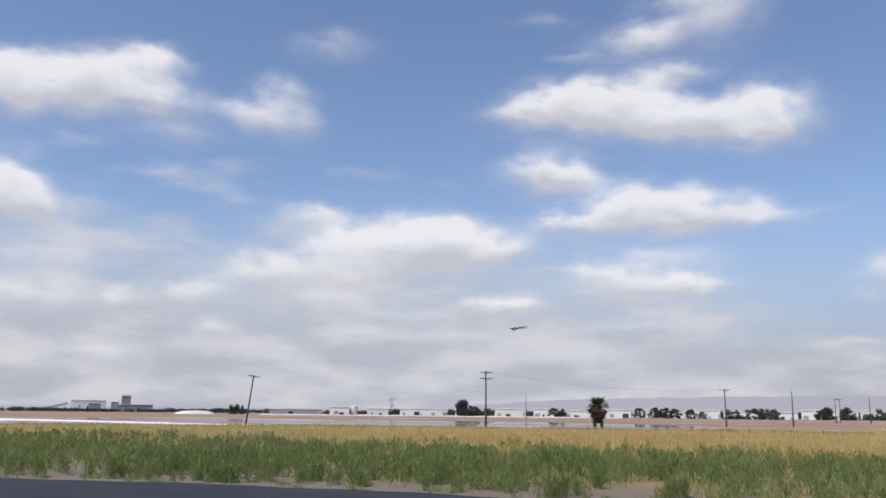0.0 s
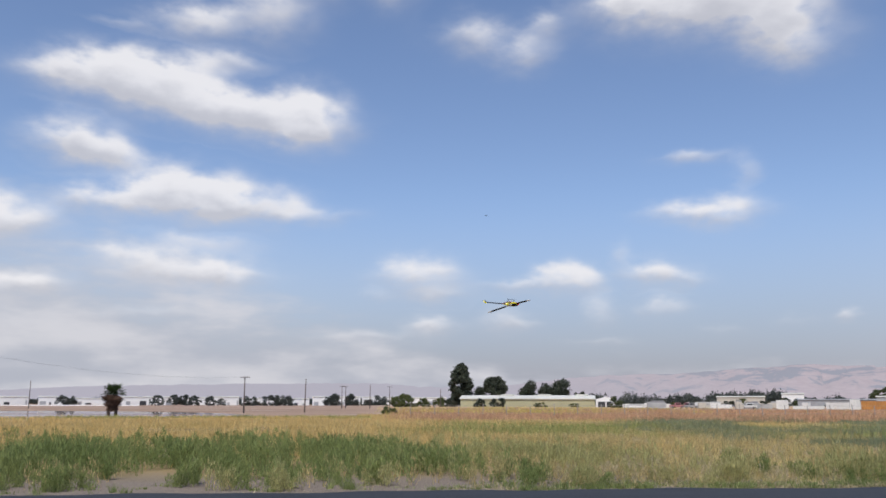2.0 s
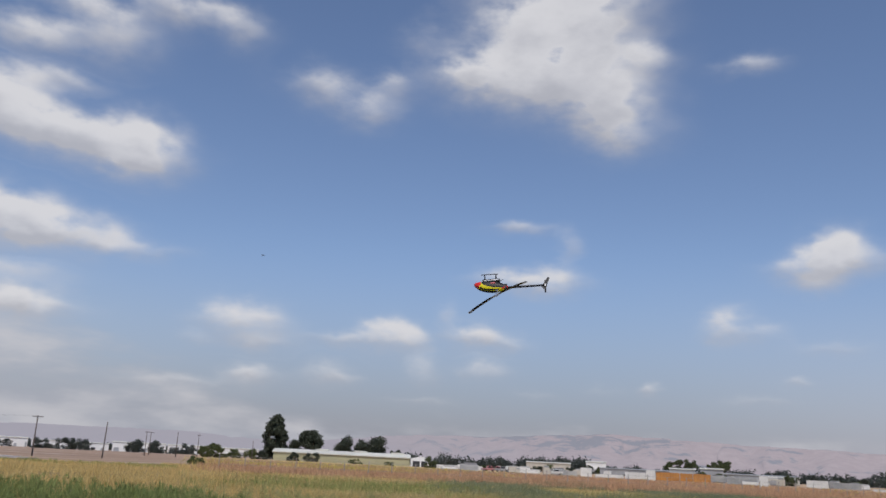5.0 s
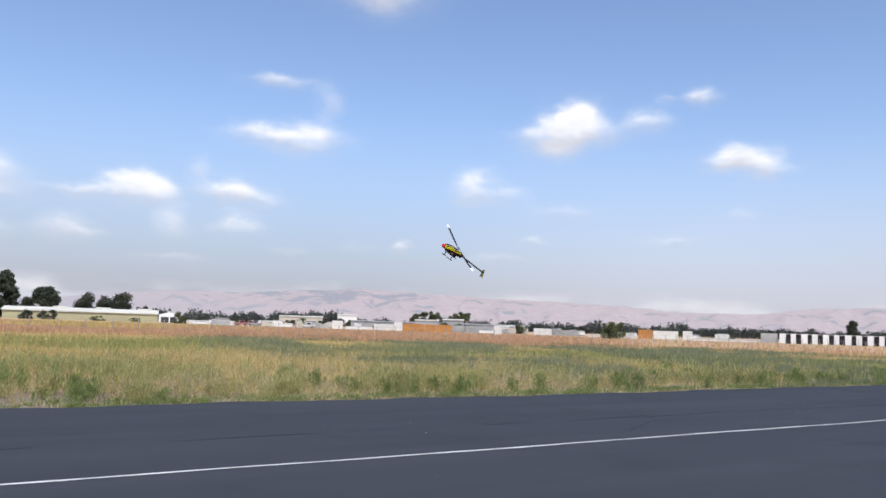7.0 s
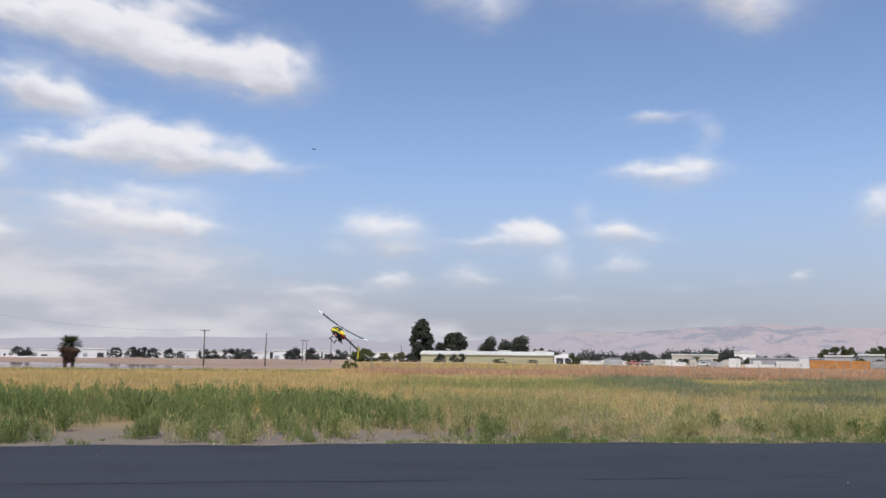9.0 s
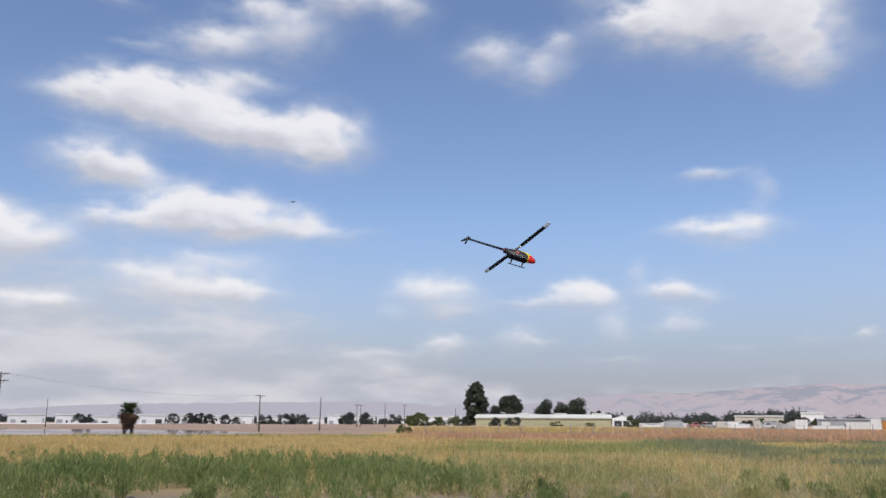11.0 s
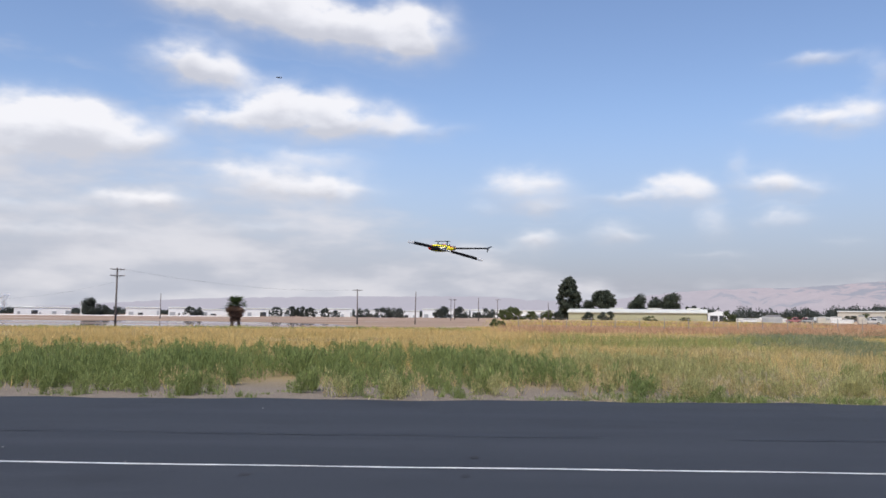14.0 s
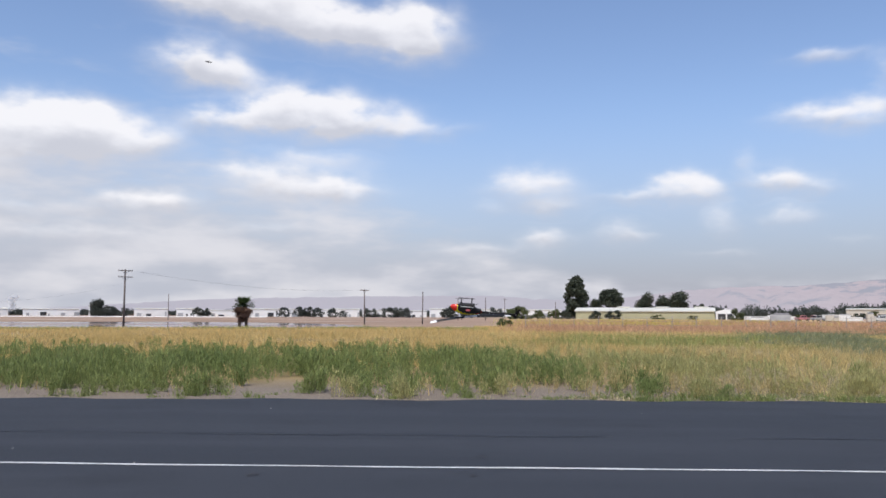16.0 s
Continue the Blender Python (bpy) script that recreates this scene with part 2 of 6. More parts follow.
def make_world():
    w = bpy.data.worlds.new("summer_sky")
    scene.world = w
    w.use_nodes = True
    nt = w.node_tree
    nt.nodes.clear()
    out, bg = node(nt, "ShaderNodeOutputWorld"), node(nt, "ShaderNodeBackground")
    nt.links.new(bg.outputs[0], out.inputs[0])
    sky = node(nt, "ShaderNodeTexSky")
    sky.sky_type, sky.sun_disc = "NISHITA", False
    sky.sun_elevation, sky.sun_rotation = radians(SUN_EL), radians(SUN_AZ)
    sky.air_density, sky.dust_density, sky.ozone_density = 1.0, 0.8, 1.5
    blue = mixed(nt, 1.0, sky.outputs[0], SKY_GAIN)
    blue.node.blend_type = "MULTIPLY"
    tc = node(nt, "ShaderNodeTexCoord")
    sep = node(nt, "ShaderNodeSeparateXYZ")
    nt.links.new(tc.outputs["Generated"], sep.inputs[0])
    deg = 180 / pi
    az = math_node(nt, "MULTIPLY", math_node(nt, "ARCTAN2", sep.outputs[0], sep.outputs[1]), deg)
    el = math_node(nt, "MULTIPLY", math_node(nt, "ARCSINE", sep.outputs[2]), deg)
    flat = node(nt, "ShaderNodeCombineXYZ")
    nt.links.new(az, flat.inputs[0])
    nt.links.new(el, flat.inputs[1])
    p = flat.outputs[0]
    stretched = vec_node(nt, "MULTIPLY", p, (0.55, 1.0, 1.0))
    # ragged edges: the puffs are looked up at places shifted by three scales of noise
    q = p
    for scale, wide, high in ((0.32, 2.0, 0.8), (0.9, 1.5, 0.9), (2.4, 0.4, 0.3)):
        wob = vec_node(nt, "SUBTRACT", noise_node(nt, stretched, scale, 2.0, 0.45).outputs["Color"], (0.5, 0.5, 0.5))
        q = vec_node(nt, "ADD", q, vec_node(nt, "MULTIPLY", wob, (wide, high, 0.0)))
    total = None
    for a, e, hw, hh, thick in PUFFS:
        off = node(nt, "ShaderNodeVectorMath", operation="MULTIPLY_ADD")
        nt.links.new(q, off.inputs[0])
        off.inputs[1].default_value, off.inputs[2].default_value = (1 / hw, 1 / hh, 0.0), (-a / hw, -e / hh, 1.0)
        if total is not None:
            # worked out one after the other
            late = node(nt, "ShaderNodeVectorMath", operation="MULTIPLY_ADD")
            nt.links.new(total, late.inputs[0])
            late.inputs[1].default_value, late.inputs[2].default_value = (1e-9, 1e-9, 1e-9), (-a / hw, -e / hh, 1.0)
            nt.links.new(late.outputs[0], off.inputs[2])
        r2 = node(nt, "ShaderNodeVectorMath", operation="DOT_PRODUCT")
        nt.links.new(off.outputs[0], r2.inputs[0])
        nt.links.new(off.outputs[0], r2.inputs[1])
        puff = node(nt, "ShaderNodeVectorMath", operation="SCALE")
        nt.links.new(off.outputs[0], puff.inputs[0])
        nt.links.new(math_node(nt, "POWER", 0.42, r2.outputs["Value"]), puff.inputs["Scale"])
        more = node(nt, "ShaderNodeVectorMath", operation="MULTIPLY_ADD")
        nt.links.new(puff.outputs[0], more.inputs[0])
        more.inputs[1].default_value = (thick / 0.42,) * 3
        if total is not None:
            nt.links.new(total, more.inputs[2])
        total = more.outputs[0]
    summed = node(nt, "ShaderNodeSeparateXYZ")
    nt.links.new(total, summed.inputs[0])
    rise, dens = summed.outputs[1], summed.outputs[2]
    tall = math_node(nt, "DIVIDE", rise, math_node(nt, "ADD", dens, 0.02))
    grain = noise_node(nt, stretched, 0.6, 4.0, 0.5).outputs["Fac"]
    thick = math_node(nt, "MULTIPLY", dens, ranged(nt, grain, 0.25, 0.75, 0.35, 1.65, False))
    # the sunlit tops are crisper than the bottoms
    soft_edge, crisp = ranged(nt, thick, 0.0, 0.95, 0.0, 0.90, False), ranged(nt, thick, 0.0, 0.88, 0.0, 0.95)
    top = ranged(nt, tall, -0.2, 0.5)
    cover = math_node(nt, "ADD", math_node(nt, "MULTIPLY", soft_edge, math_node(nt, "SUBTRACT", 1.0, top)), math_node(nt, "MULTIPLY", crisp, top))
    # low veil, thicker towards the left and towards the horizon
    bands = noise_node(nt, vec_node(nt, "MULTIPLY", p, (0.13, 0.40, 1.0)), 1.0, 4.0, 0.5).outputs["Fac"]
    veil_reach = ranged(nt, az, -30.0, 16.0, 14.5, 2.6)
    veil = math_node(nt, "SUBTRACT", 1.0, math_node(nt, "DIVIDE", el, veil_reach))
    veil = ranged(nt, math_node(nt, "ADD", veil, math_node(nt, "MULTIPLY", math_node(nt, "SUBTRACT", bands, 0.5), 1.7)), -0.1, 0.75, 0.0, 0.88)
    haze = ranged(nt, el, 0.0, 15.0, 0.8, 0.0)
    lit = math_node(nt, "ADD", tall, math_node(nt, "MULTIPLY", math_node(nt, "SUBTRACT", grain, 0.5), -1.2))
    core = mixed(nt, ranged(nt, lit, -0.75, 0.35), (0.58, 0.585, 0.64), (0.87, 0.865, 0.90))
    col = mixed(nt, haze, blue, mixed(nt, ranged(nt, az, 25.0, 55.0), mixed(nt, ranged(nt, az, -24.0, 10.0), (0.49, 0.49, 0.565), (0.30, 0.302, 0.40)), (0.445, 0.435, 0.545)))
    col = mixed(nt, veil, col, mixed(nt, ranged(nt, bands, 0.35, 0.68), (0.46, 0.485, 0.565), (0.69, 0.685, 0.73)))
    col = mixed(nt, cover, col, core)
    nt.links.new(col, bg.inputs[0])
    bg.inputs[1].default_value = 1.0
    w.cycles.sampling_method = "MANUAL"
    w.cycles.sample_map_resolution = 512


SKY_GAIN = (0.133, 0.133, 0.146)
make_world()
sun = new("sun", bpy.data.lights.new("sun", "SUN"))
sun.data.energy, sun.data.angle, sun.data.color = 3.3, radians(0.53), (1.0, 0.95, 0.88)
_s = Vector((sin(radians(SUN_AZ)) * cos(radians(SUN_EL)), cos(radians(SUN_AZ)) * cos(radians(SUN_EL)), sin(radians(SUN_EL))))
sun.matrix_world = look(_s * 50, (0, 0, 0))


# ---- materials ----
def material(name, a, b=None, scale=3.0, rough=0.7, metal=0.0, bump=0.0, fine=0.0, island=0.0, piece=0.0, spec=0.5):
    """Two colours in patches, finer grain over them, and a bump; island and piece vary the value between pieces."""
    m = bpy.data.materials.new(name)
    m.use_nodes = True
    nt = m.node_tree
    p = nt.nodes["Principled BSDF"]
    p.inputs["Roughness"].default_value, p.inputs["Metallic"].default_value = rough, metal
    p.inputs["Specular IOR Level"].default_value = spec
    b = b or tuple(c * 0.8 for c in a)
    geo = node(nt, "ShaderNodeNewGeometry")
    tc = node(nt, "ShaderNodeTexCoord")
    large = noise_node(nt, tc.outputs["Object"], scale, 4.0)
    small = noise_node(nt, tc.outputs["Object"], scale * 14, 3.0, 0.7)
    col = mixed(nt, ranged(nt, large.outputs["Fac"], 0.3, 0.7), a, b)
    shade = ranged(nt, small.outputs["Fac"], 0.25, 0.75, 1 - fine, 1 + fine, False)
    if island:
        shade = math_node(nt, "MULTIPLY", shade, ranged(nt, geo.outputs["Random Per Island"], 0, 1, 1 - island, 1 + island, False))
    if piece:
        info = node(nt, "ShaderNodeObjectInfo")
        shade = math_node(nt, "MULTIPLY", shade, ranged(nt, info.outputs["Random"], 0, 1, 1 - piece, 1 + piece, False))
    mul = node(nt, "ShaderNodeVectorMath", operation="SCALE")
    nt.links.new(col, mul.inputs[0])
    nt.links.new(shade, mul.inputs["Scale"])
    nt.links.new(mul.outputs[0], p.inputs["Base Color"])
    if bump:
        bn = node(nt, "ShaderNodeBump")
        bn.inputs["Strength"].default_value, bn.inputs["Distance"].default_value = bump, 0.02
        nt.links.new(small.outputs["Fac"], bn.inputs["Height"])
        nt.links.new(bn.outputs[0], p.inputs["Normal"])
    return m


def foliage(name, a, b, island=0.45):
    """Leaves and blades: dull, a little light through them, each one of its own shade between two colours."""
    m = bpy.data.materials.new(name)
    m.use_nodes = True
    nt = m.node_tree
    p = nt.nodes["Principled BSDF"]
    p.inputs["Roughness"].default_value, p.inputs["Specular IOR Level"].default_value = 0.65, 0.2
    geo, tc = node(nt, "ShaderNodeNewGeometry"), node(nt, "ShaderNodeTexCoord")
    patch = noise_node(nt, tc.outputs["Object"], 0.22, 4.0, 0.6)
    r = math_node(nt, "ADD", math_node(nt, "MULTIPLY", geo.outputs["Random Per Island"], 0.5), math_node(nt, "MULTIPLY", ranged(nt, patch.outputs["Fac"], 0.3, 0.7), 0.5))
    col = mixed(nt, r, a, b)
    mul = node(nt, "ShaderNodeVectorMath", operation="SCALE")
    nt.links.new(col, mul.inputs[0])
    k = math_node(nt, "FRACT", math_node(nt, "MULTIPLY", geo.outputs["Random Per Island"], 17.3))
    nt.links.new(ranged(nt, k, 0, 1, 1 - island, 1 + island, False), mul.inputs["Scale"])
    nt.links.new(mul.outputs[0], p.inputs["Base Color"])
    tr, add = node(nt, "ShaderNodeBsdfTranslucent"), node(nt, "ShaderNodeMixShader")
    nt.links.new(mul.outputs[0], tr.inputs[0])
    add.inputs[0].default_value = 0.3
    nt.links.new(p.outputs[0], add.inputs[1])
    nt.links.new(tr.outputs[0], add.inputs[2])
    nt.links.new(add.outputs[0], nt.nodes["Material Output"].inputs[0])
    return m


def runway_material():
    m = bpy.data.materials.new("asphalt")
    m.use_nodes = True
    nt = m.node_tree
    p = nt.nodes["Principled BSDF"]
    tc = node(nt, "ShaderNodeTexCoord")
    o = tc.outputs["Object"]
    streak = noise_node(nt, vec_node(nt, "MULTIPLY", o, (0.07, 0.9, 1.0)), 1.0, 5.0)
    blot = noise_node(nt, o, 0.45, 5.0, 0.6)
    grit = noise_node(nt, o, 90.0, 2.0)
    fleck = noise_node(nt, o, 21.0, 2.0)
    col = mixed(nt, ranged(nt, streak.outputs["Fac"], 0.3, 0.7), (0.027, 0.031, 0.039), (0.038, 0.042, 0.051))
    col = mixed(nt, ranged(nt, blot.outputs["Fac"], 0.50, 0.78, 0.0, 0.7), col, (0.020, 0.022, 0.028))
    col = mixed(nt, ranged(nt, grit.outputs["Fac"], 0.55, 0.75, 0.0, 0.35), col, (0.055, 0.058, 0.066))
    col = mixed(nt, ranged(nt, fleck.outputs["Fac"], 0.74, 0.80, 0.0, 0.4), col, (0.10, 0.095, 0.09))
    nt.links.new(col, p.inputs["Base Color"])
    p.inputs["Roughness"].default_value, p.inputs["Specular IOR Level"].default_value = 0.85, 0.3
    bn = node(nt, "ShaderNodeBump")
    bn.inputs["Strength"].default_value, bn.inputs["Distance"].default_value = 0.35, 0.006
    nt.links.new(grit.outputs["Fac"], bn.inputs["Height"])
    nt.links.new(bn.outputs[0], p.inputs["Normal"])
    return m


def ground_material():
    """Gravel by the runway, dry soil under the grass, red-brown scrub behind, mud and salt flats towards the ponds."""
    m = bpy.data.materials.new("ground_soil")
    m.use_nodes = True
    nt = m.node_tree
    p = nt.nodes["Principled BSDF"]
    geo = node(nt, "ShaderNodeNewGeometry")
    pos = geo.outputs["Position"]
    sep = node(nt, "ShaderNodeSeparateXYZ")
    nt.links.new(pos, sep.inputs[0])
    x, y, z = sep.outputs
    big, mid, grit = noise_node(nt, pos, 0.05, 5.0), noise_node(nt, pos, 0.8, 5.0), noise_node(nt, pos, 25.0, 4.0, 0.7)
    streak = noise_node(nt, vec_node(nt, "MULTIPLY", pos, (0.008, 0.06, 0.0)), 1.0, 6.0, 0.65)
    gravel = mixed(nt, ranged(nt, grit.outputs["Fac"], 0.3, 0.7), (0.155, 0.125, 0.10), (0.28, 0.23, 0.18))
    soil = mixed(nt, ranged(nt, mid.outputs["Fac"], 0.35, 0.65), (0.30, 0.22, 0.11), (0.22, 0.17, 0.08))
    scrub = mixed(nt, ranged(nt, big.outputs["Fac"], 0.35, 0.65), (0.42, 0.27, 0.17), (0.52, 0.39, 0.25))
    mud = mixed(nt, ranged(nt, streak.outputs["Fac"], 0.40, 0.62), (0.25, 0.165, 0.115), (0.42, 0.30, 0.215))
    mud = mixed(nt, ranged(nt, streak.outputs["Fac"], 0.60, 0.66), mud, (0.58, 0.53, 0.47))
    col = mixed(nt, ranged(nt, math_node(nt, "ADD", y, math_node(nt, "MULTIPLY", mid.outputs["Fac"], 3.0)), 19.4, 22.5), gravel, soil)
    dist = vec_node(nt, "LENGTH", pos)
    col = mixed(nt, ranged(nt, dist, 65.0, 90.0), col, scrub)
    col = mixed(nt, ranged(nt, z, -0.12, -0.4), col, mud)
    nt.links.new(col, p.inputs["Base Color"])
    p.inputs["Roughness"].default_value, p.inputs["Specular IOR Level"].default_value = 0.95, 0.2
    bn = node(nt, "ShaderNodeBump")
    bn.inputs["Strength"].default_value, bn.inputs["Distance"].default_value = 0.6, 0.03
    nt.links.new(grit.outputs["Fac"], bn.inputs["Height"])
    nt.links.new(bn.outputs[0], p.inputs["Normal"])
    return m


def water_material():
    m = bpy.data.materials.new("pond_water")
    m.use_nodes = True
    nt = m.node_tree
    p = nt.nodes["Principled BSDF"]
    p.inputs["Base Color"].default_value = (0.10, 0.09, 0.085, 1)
    p.inputs["Roughness"].default_value, p.inputs["IOR"].default_value = 0.03, 1.33
    tc = node(nt, "ShaderNodeTexCoord")
    rip = noise_node(nt, vec_node(nt, "MULTIPLY", tc.outputs["Object"], (0.5, 1.5, 1.0)), 0.6, 3.0)
    bn = node(nt, "ShaderNodeBump")
    bn.inputs["Strength"].default_value, bn.inputs["Distance"].default_value = 0.01, 0.01
    nt.links.new(rip.outputs["Fac"], bn.inputs["Height"])
    nt.links.new(bn.outputs[0], p.inputs["Normal"])
    # shallows where the mud shows through
    streak = noise_node(nt, vec_node(nt, "MULTIPLY", tc.outputs["Object"], (0.012, 0.05, 1.0)), 1.0, 5.0, 0.6)
    mud, mix = node(nt, "ShaderNodeBsdfDiffuse"), node(nt, "ShaderNodeMixShader")
    mud.inputs[0].default_value = (0.30, 0.235, 0.205, 1)
    nt.links.new(ranged(nt, streak.outputs["Fac"], 0.38, 0.62, 0.12, 0.85), mix.inputs[0])
    nt.links.new(p.outputs[0], mix.inputs[1])
    nt.links.new(mud.outputs[0], mix.inputs[2])
    nt.links.new(mix.outputs[0], nt.nodes["Material Output"].inputs[0])
    return m


def hill_material():
    m = bpy.data.materials.new("dry_hills_with_haze")
    m.use_nodes = True
    nt = m.node_tree
    p = nt.nodes["Principled BSDF"]
    geo = node(nt, "ShaderNodeNewGeometry")
    pos = geo.outputs["Position"]
    a = noise_node(nt, vec_node(nt, "MULTIPLY", pos, (1.0, 1.0, 3.0)), 0.0055, 6.0, 0.6)
    b = noise_node(nt, pos, 0.02, 4.0, 0.65)
    col = mixed(nt, ranged(nt, b.outputs["Fac"], 0.35, 0.65), (0.42, 0.31, 0.29), (0.52, 0.40, 0.37))
    wood = math_node(nt, "ADD", a.outputs["Fac"], math_node(nt, "MULTIPLY", math_node(nt, "SUBTRACT", b.outputs["Fac"], 0.5), 0.5))
    # woods grow thickest on the high shoulder east of the shed
    off = vec_node(nt, "MULTIPLY", vec_node(nt, "SUBTRACT", pos, (1800.0, 3700.0, 150.0)), (1 / 420.0, 1 / 900.0, 1 / 55.0))
    wood = math_node(nt, "ADD", wood, ranged(nt, vec_node(nt, "LENGTH", off), 0.3, 1.5, 0.10, -0.035))
    col = mixed(nt, ranged(nt, wood, 0.53, 0.62, 0.0, 0.95), col, (0.13, 0.17, 0.20))
    nt.links.new(col, p.inputs["Base Color"])
    p.inputs["Roughness"].default_value, p.inputs["Specular IOR Level"].default_value = 1.0, 0.0
    # distance haze mixed in as emission, more where the range recedes to the left
    haze_glow, mix = node(nt, "ShaderNodeEmission"), node(nt, "ShaderNodeMixShader")
    haze_glow.inputs[0].default_value = (0.46, 0.45, 0.53, 1)
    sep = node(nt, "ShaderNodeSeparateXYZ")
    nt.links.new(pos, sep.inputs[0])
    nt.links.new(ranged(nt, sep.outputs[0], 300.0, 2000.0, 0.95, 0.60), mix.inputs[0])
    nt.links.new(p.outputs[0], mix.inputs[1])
    nt.links.new(haze_glow.outputs[0], mix.inputs[2])
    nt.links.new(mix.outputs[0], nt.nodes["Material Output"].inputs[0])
    return m


M_ASPHALT, M_GROUND, M_WATER, M_HILL = runway_material(), ground_material(), water_material(), hill_material()
M_PAINT = material("worn_white_paint", (0.70, 0.70, 0.68), (0.52, 0.52, 0.51), 2.0, 0.7, fine=0.2)
M_CRACK = material("tar_filled_crack", (0.007, 0.007, 0.008), (0.012, 0.012, 0.014), 3.0, 0.6, fine=0.2)
M_STAIN = material("oil_stain", (0.010, 0.010, 0.012), (0.018, 0.018, 0.022), 12.0, 0.75, fine=0.3)
M_SALT = material("salt_crust", (0.78, 0.74, 0.70), (0.66, 0.62, 0.58), 0.05, 0.9, fine=0.12)
M_POLE = material("weathered_timber", (0.10, 0.08, 0.075), (0.15, 0.125, 0.11), 1.5, 0.9, fine=0.3)
M_CABLE = material("black_cable", (0.05, 0.05, 0.055), (0.06, 0.06, 0.065), 1.0, 0.6)
M_STEEL = material("galvanised_steel", (0.36, 0.34, 0.32), (0.28, 0.27, 0.25), 4.0, 0.55, 0.4, fine=0.15)
M_GLASSY = material("white_insulator", (0.55, 0.55, 0.53), None, 8.0, 0.3)
M_WHITE = material("white_cladding", (0.80, 0.80, 0.78), (0.68, 0.68, 0.67), 0.06, 0.6, fine=0.06, piece=0.06)
M_CREAM = material("cream_plaster", (0.52, 0.48, 0.40), (0.45, 0.42, 0.36), 0.08, 0.8, fine=0.08)
M_GREYWALL = material("grey_cladding", (0.36, 0.37, 0.38), (0.28, 0.29, 0.30), 0.08, 0.7, fine=0.08, piece=0.1)
M_ROOF = material("pale_roof_sheet", (0.64, 0.63, 0.56), (0.54, 0.53, 0.47), 0.1, 0.8, 0.0, fine=0.08)
M_OLIVE = material("olive_steel_wall", (0.40, 0.38, 0.23), (0.34, 0.33, 0.20), 0.12, 0.6, fine=0.08)
M_DARK = material("dark_opening", (0.03, 0.032, 0.035), (0.045, 0.045, 0.05), 0.5, 0.8)
M_ORANGE = material("orange_container_paint", (0.52, 0.235, 0.055), (0.34, 0.15, 0.045), 0.5, 0.6, fine=0.2, piece=0.08)
M_BOXWHITE = material("white_container_paint", (0.68, 0.68, 0.65), (0.58, 0.57, 0.54), 0.3, 0.55, fine=0.1, piece=0.1)
# shade inside the open containers, painted as a near-black colour
M_INSIDE_SHADE = material("painted_inside_shade", (0.008, 0.008, 0.009), (0.012, 0.012, 0.013), 0.5, 0.9)
M_BOXGREY = material("grey_container_paint", (0.27, 0.28, 0.28), (0.42, 0.42, 0.40), 0.3, 0.6, fine=0.1, piece=0.15)
M_RED = material("faded_red_vehicle_paint", (0.44, 0.17, 0.17), (0.38, 0.13, 0.13), 1.0, 0.35)
M_TYRE = material("tyre_rubber", (0.03, 0.03, 0.03), (0.04, 0.04, 0.04), 5.0, 0.85)
M_WINDOW = material("dark_glass", (0.03, 0.035, 0.045), None, 2.0, 0.1)
M_BARK = material("grey_bark", (0.16, 0.12, 0.09), (0.10, 0.08, 0.065), 1.2, 0.95, fine=0.3, bump=0.5)
M_FROND_DEAD = foliage("dead_fronds", (0.21, 0.125, 0.085), (0.13, 0.08, 0.056))
M_FROND = foliage("palm_fronds", (0.055, 0.085, 0.03), (0.09, 0.12, 0.045))
M_LEAF = foliage("dark_leaves", (0.045, 0.058, 0.042), (0.100, 0.112, 0.075))
# distance haze put into the colour: greyer and bluer than the near leaves
M_HAZY_LEAF = foliage("far_hazy_leaves", (0.055, 0.066, 0.058), (0.092, 0.104, 0.086), 0.25)
M_TOWER = material("dark_grey_cladding", (0.20, 0.20, 0.21), (0.26, 0.26, 0.27), 0.1, 0.7, fine=0.1)
M_LEAF_LIGHT = foliage("light_leaves", (0.075, 0.095, 0.045), (0.12, 0.135, 0.065))
M_SHRUB = foliage("shrub_leaves", (0.085, 0.11, 0.042), (0.15, 0.165, 0.07))
M_GREEN = foliage("green_weeds", (0.140, 0.195, 0.063), (0.320, 0.350, 0.126), 0.42)
M_PALE_GREEN = foliage("pale_grey_green_weeds", (0.275, 0.29, 0.118), (0.52, 0.465, 0.205), 0.35)
M_STRIP = foliage("fresh_field_grass", (0.22, 0.26, 0.085), (0.40, 0.39, 0.14), 0.35)
M_YELLOW_WEED = foliage("yellow_flowering_weeds", (0.44, 0.38, 0.10), (0.62, 0.50, 0.17), 0.3)
M_OLIVE_GRASS = foliage("half_dry_weeds", (0.34, 0.29, 0.12), (0.62, 0.47, 0.23), 0.35)
M_FIELD = foliage("dull_field_grass", (0.38, 0.33, 0.125), (0.68, 0.54, 0.27), 0.38)
M_BLUEGREEN = foliage("grey_green_weeds", (0.17, 0.205, 0.115), (0.32, 0.325, 0.185), 0.3)
M_GOLD = foliage("dry_golden_grass", (0.48, 0.33, 0.115), (0.74, 0.55, 0.24), 0.32)
M_STRAW = foliage("straw_weeds", (0.42, 0.34, 0.20), (0.58, 0.49, 0.31), 0.3)
M_RUST = foliage("rusty_dry_weeds", (0.40, 0.22, 0.13), (0.64, 0.42, 0.25), 0.35)
M_STONE = material("pale_pebbles", (0.50, 0.48, 0.45), (0.36, 0.35, 0.33), 8.0, 0.9, island=0.3)
M_YELLOW = material("yellow_canopy_gloss", (0.86, 0.74, 0.015), (0.78, 0.66, 0.015), 3.0, 0.25)
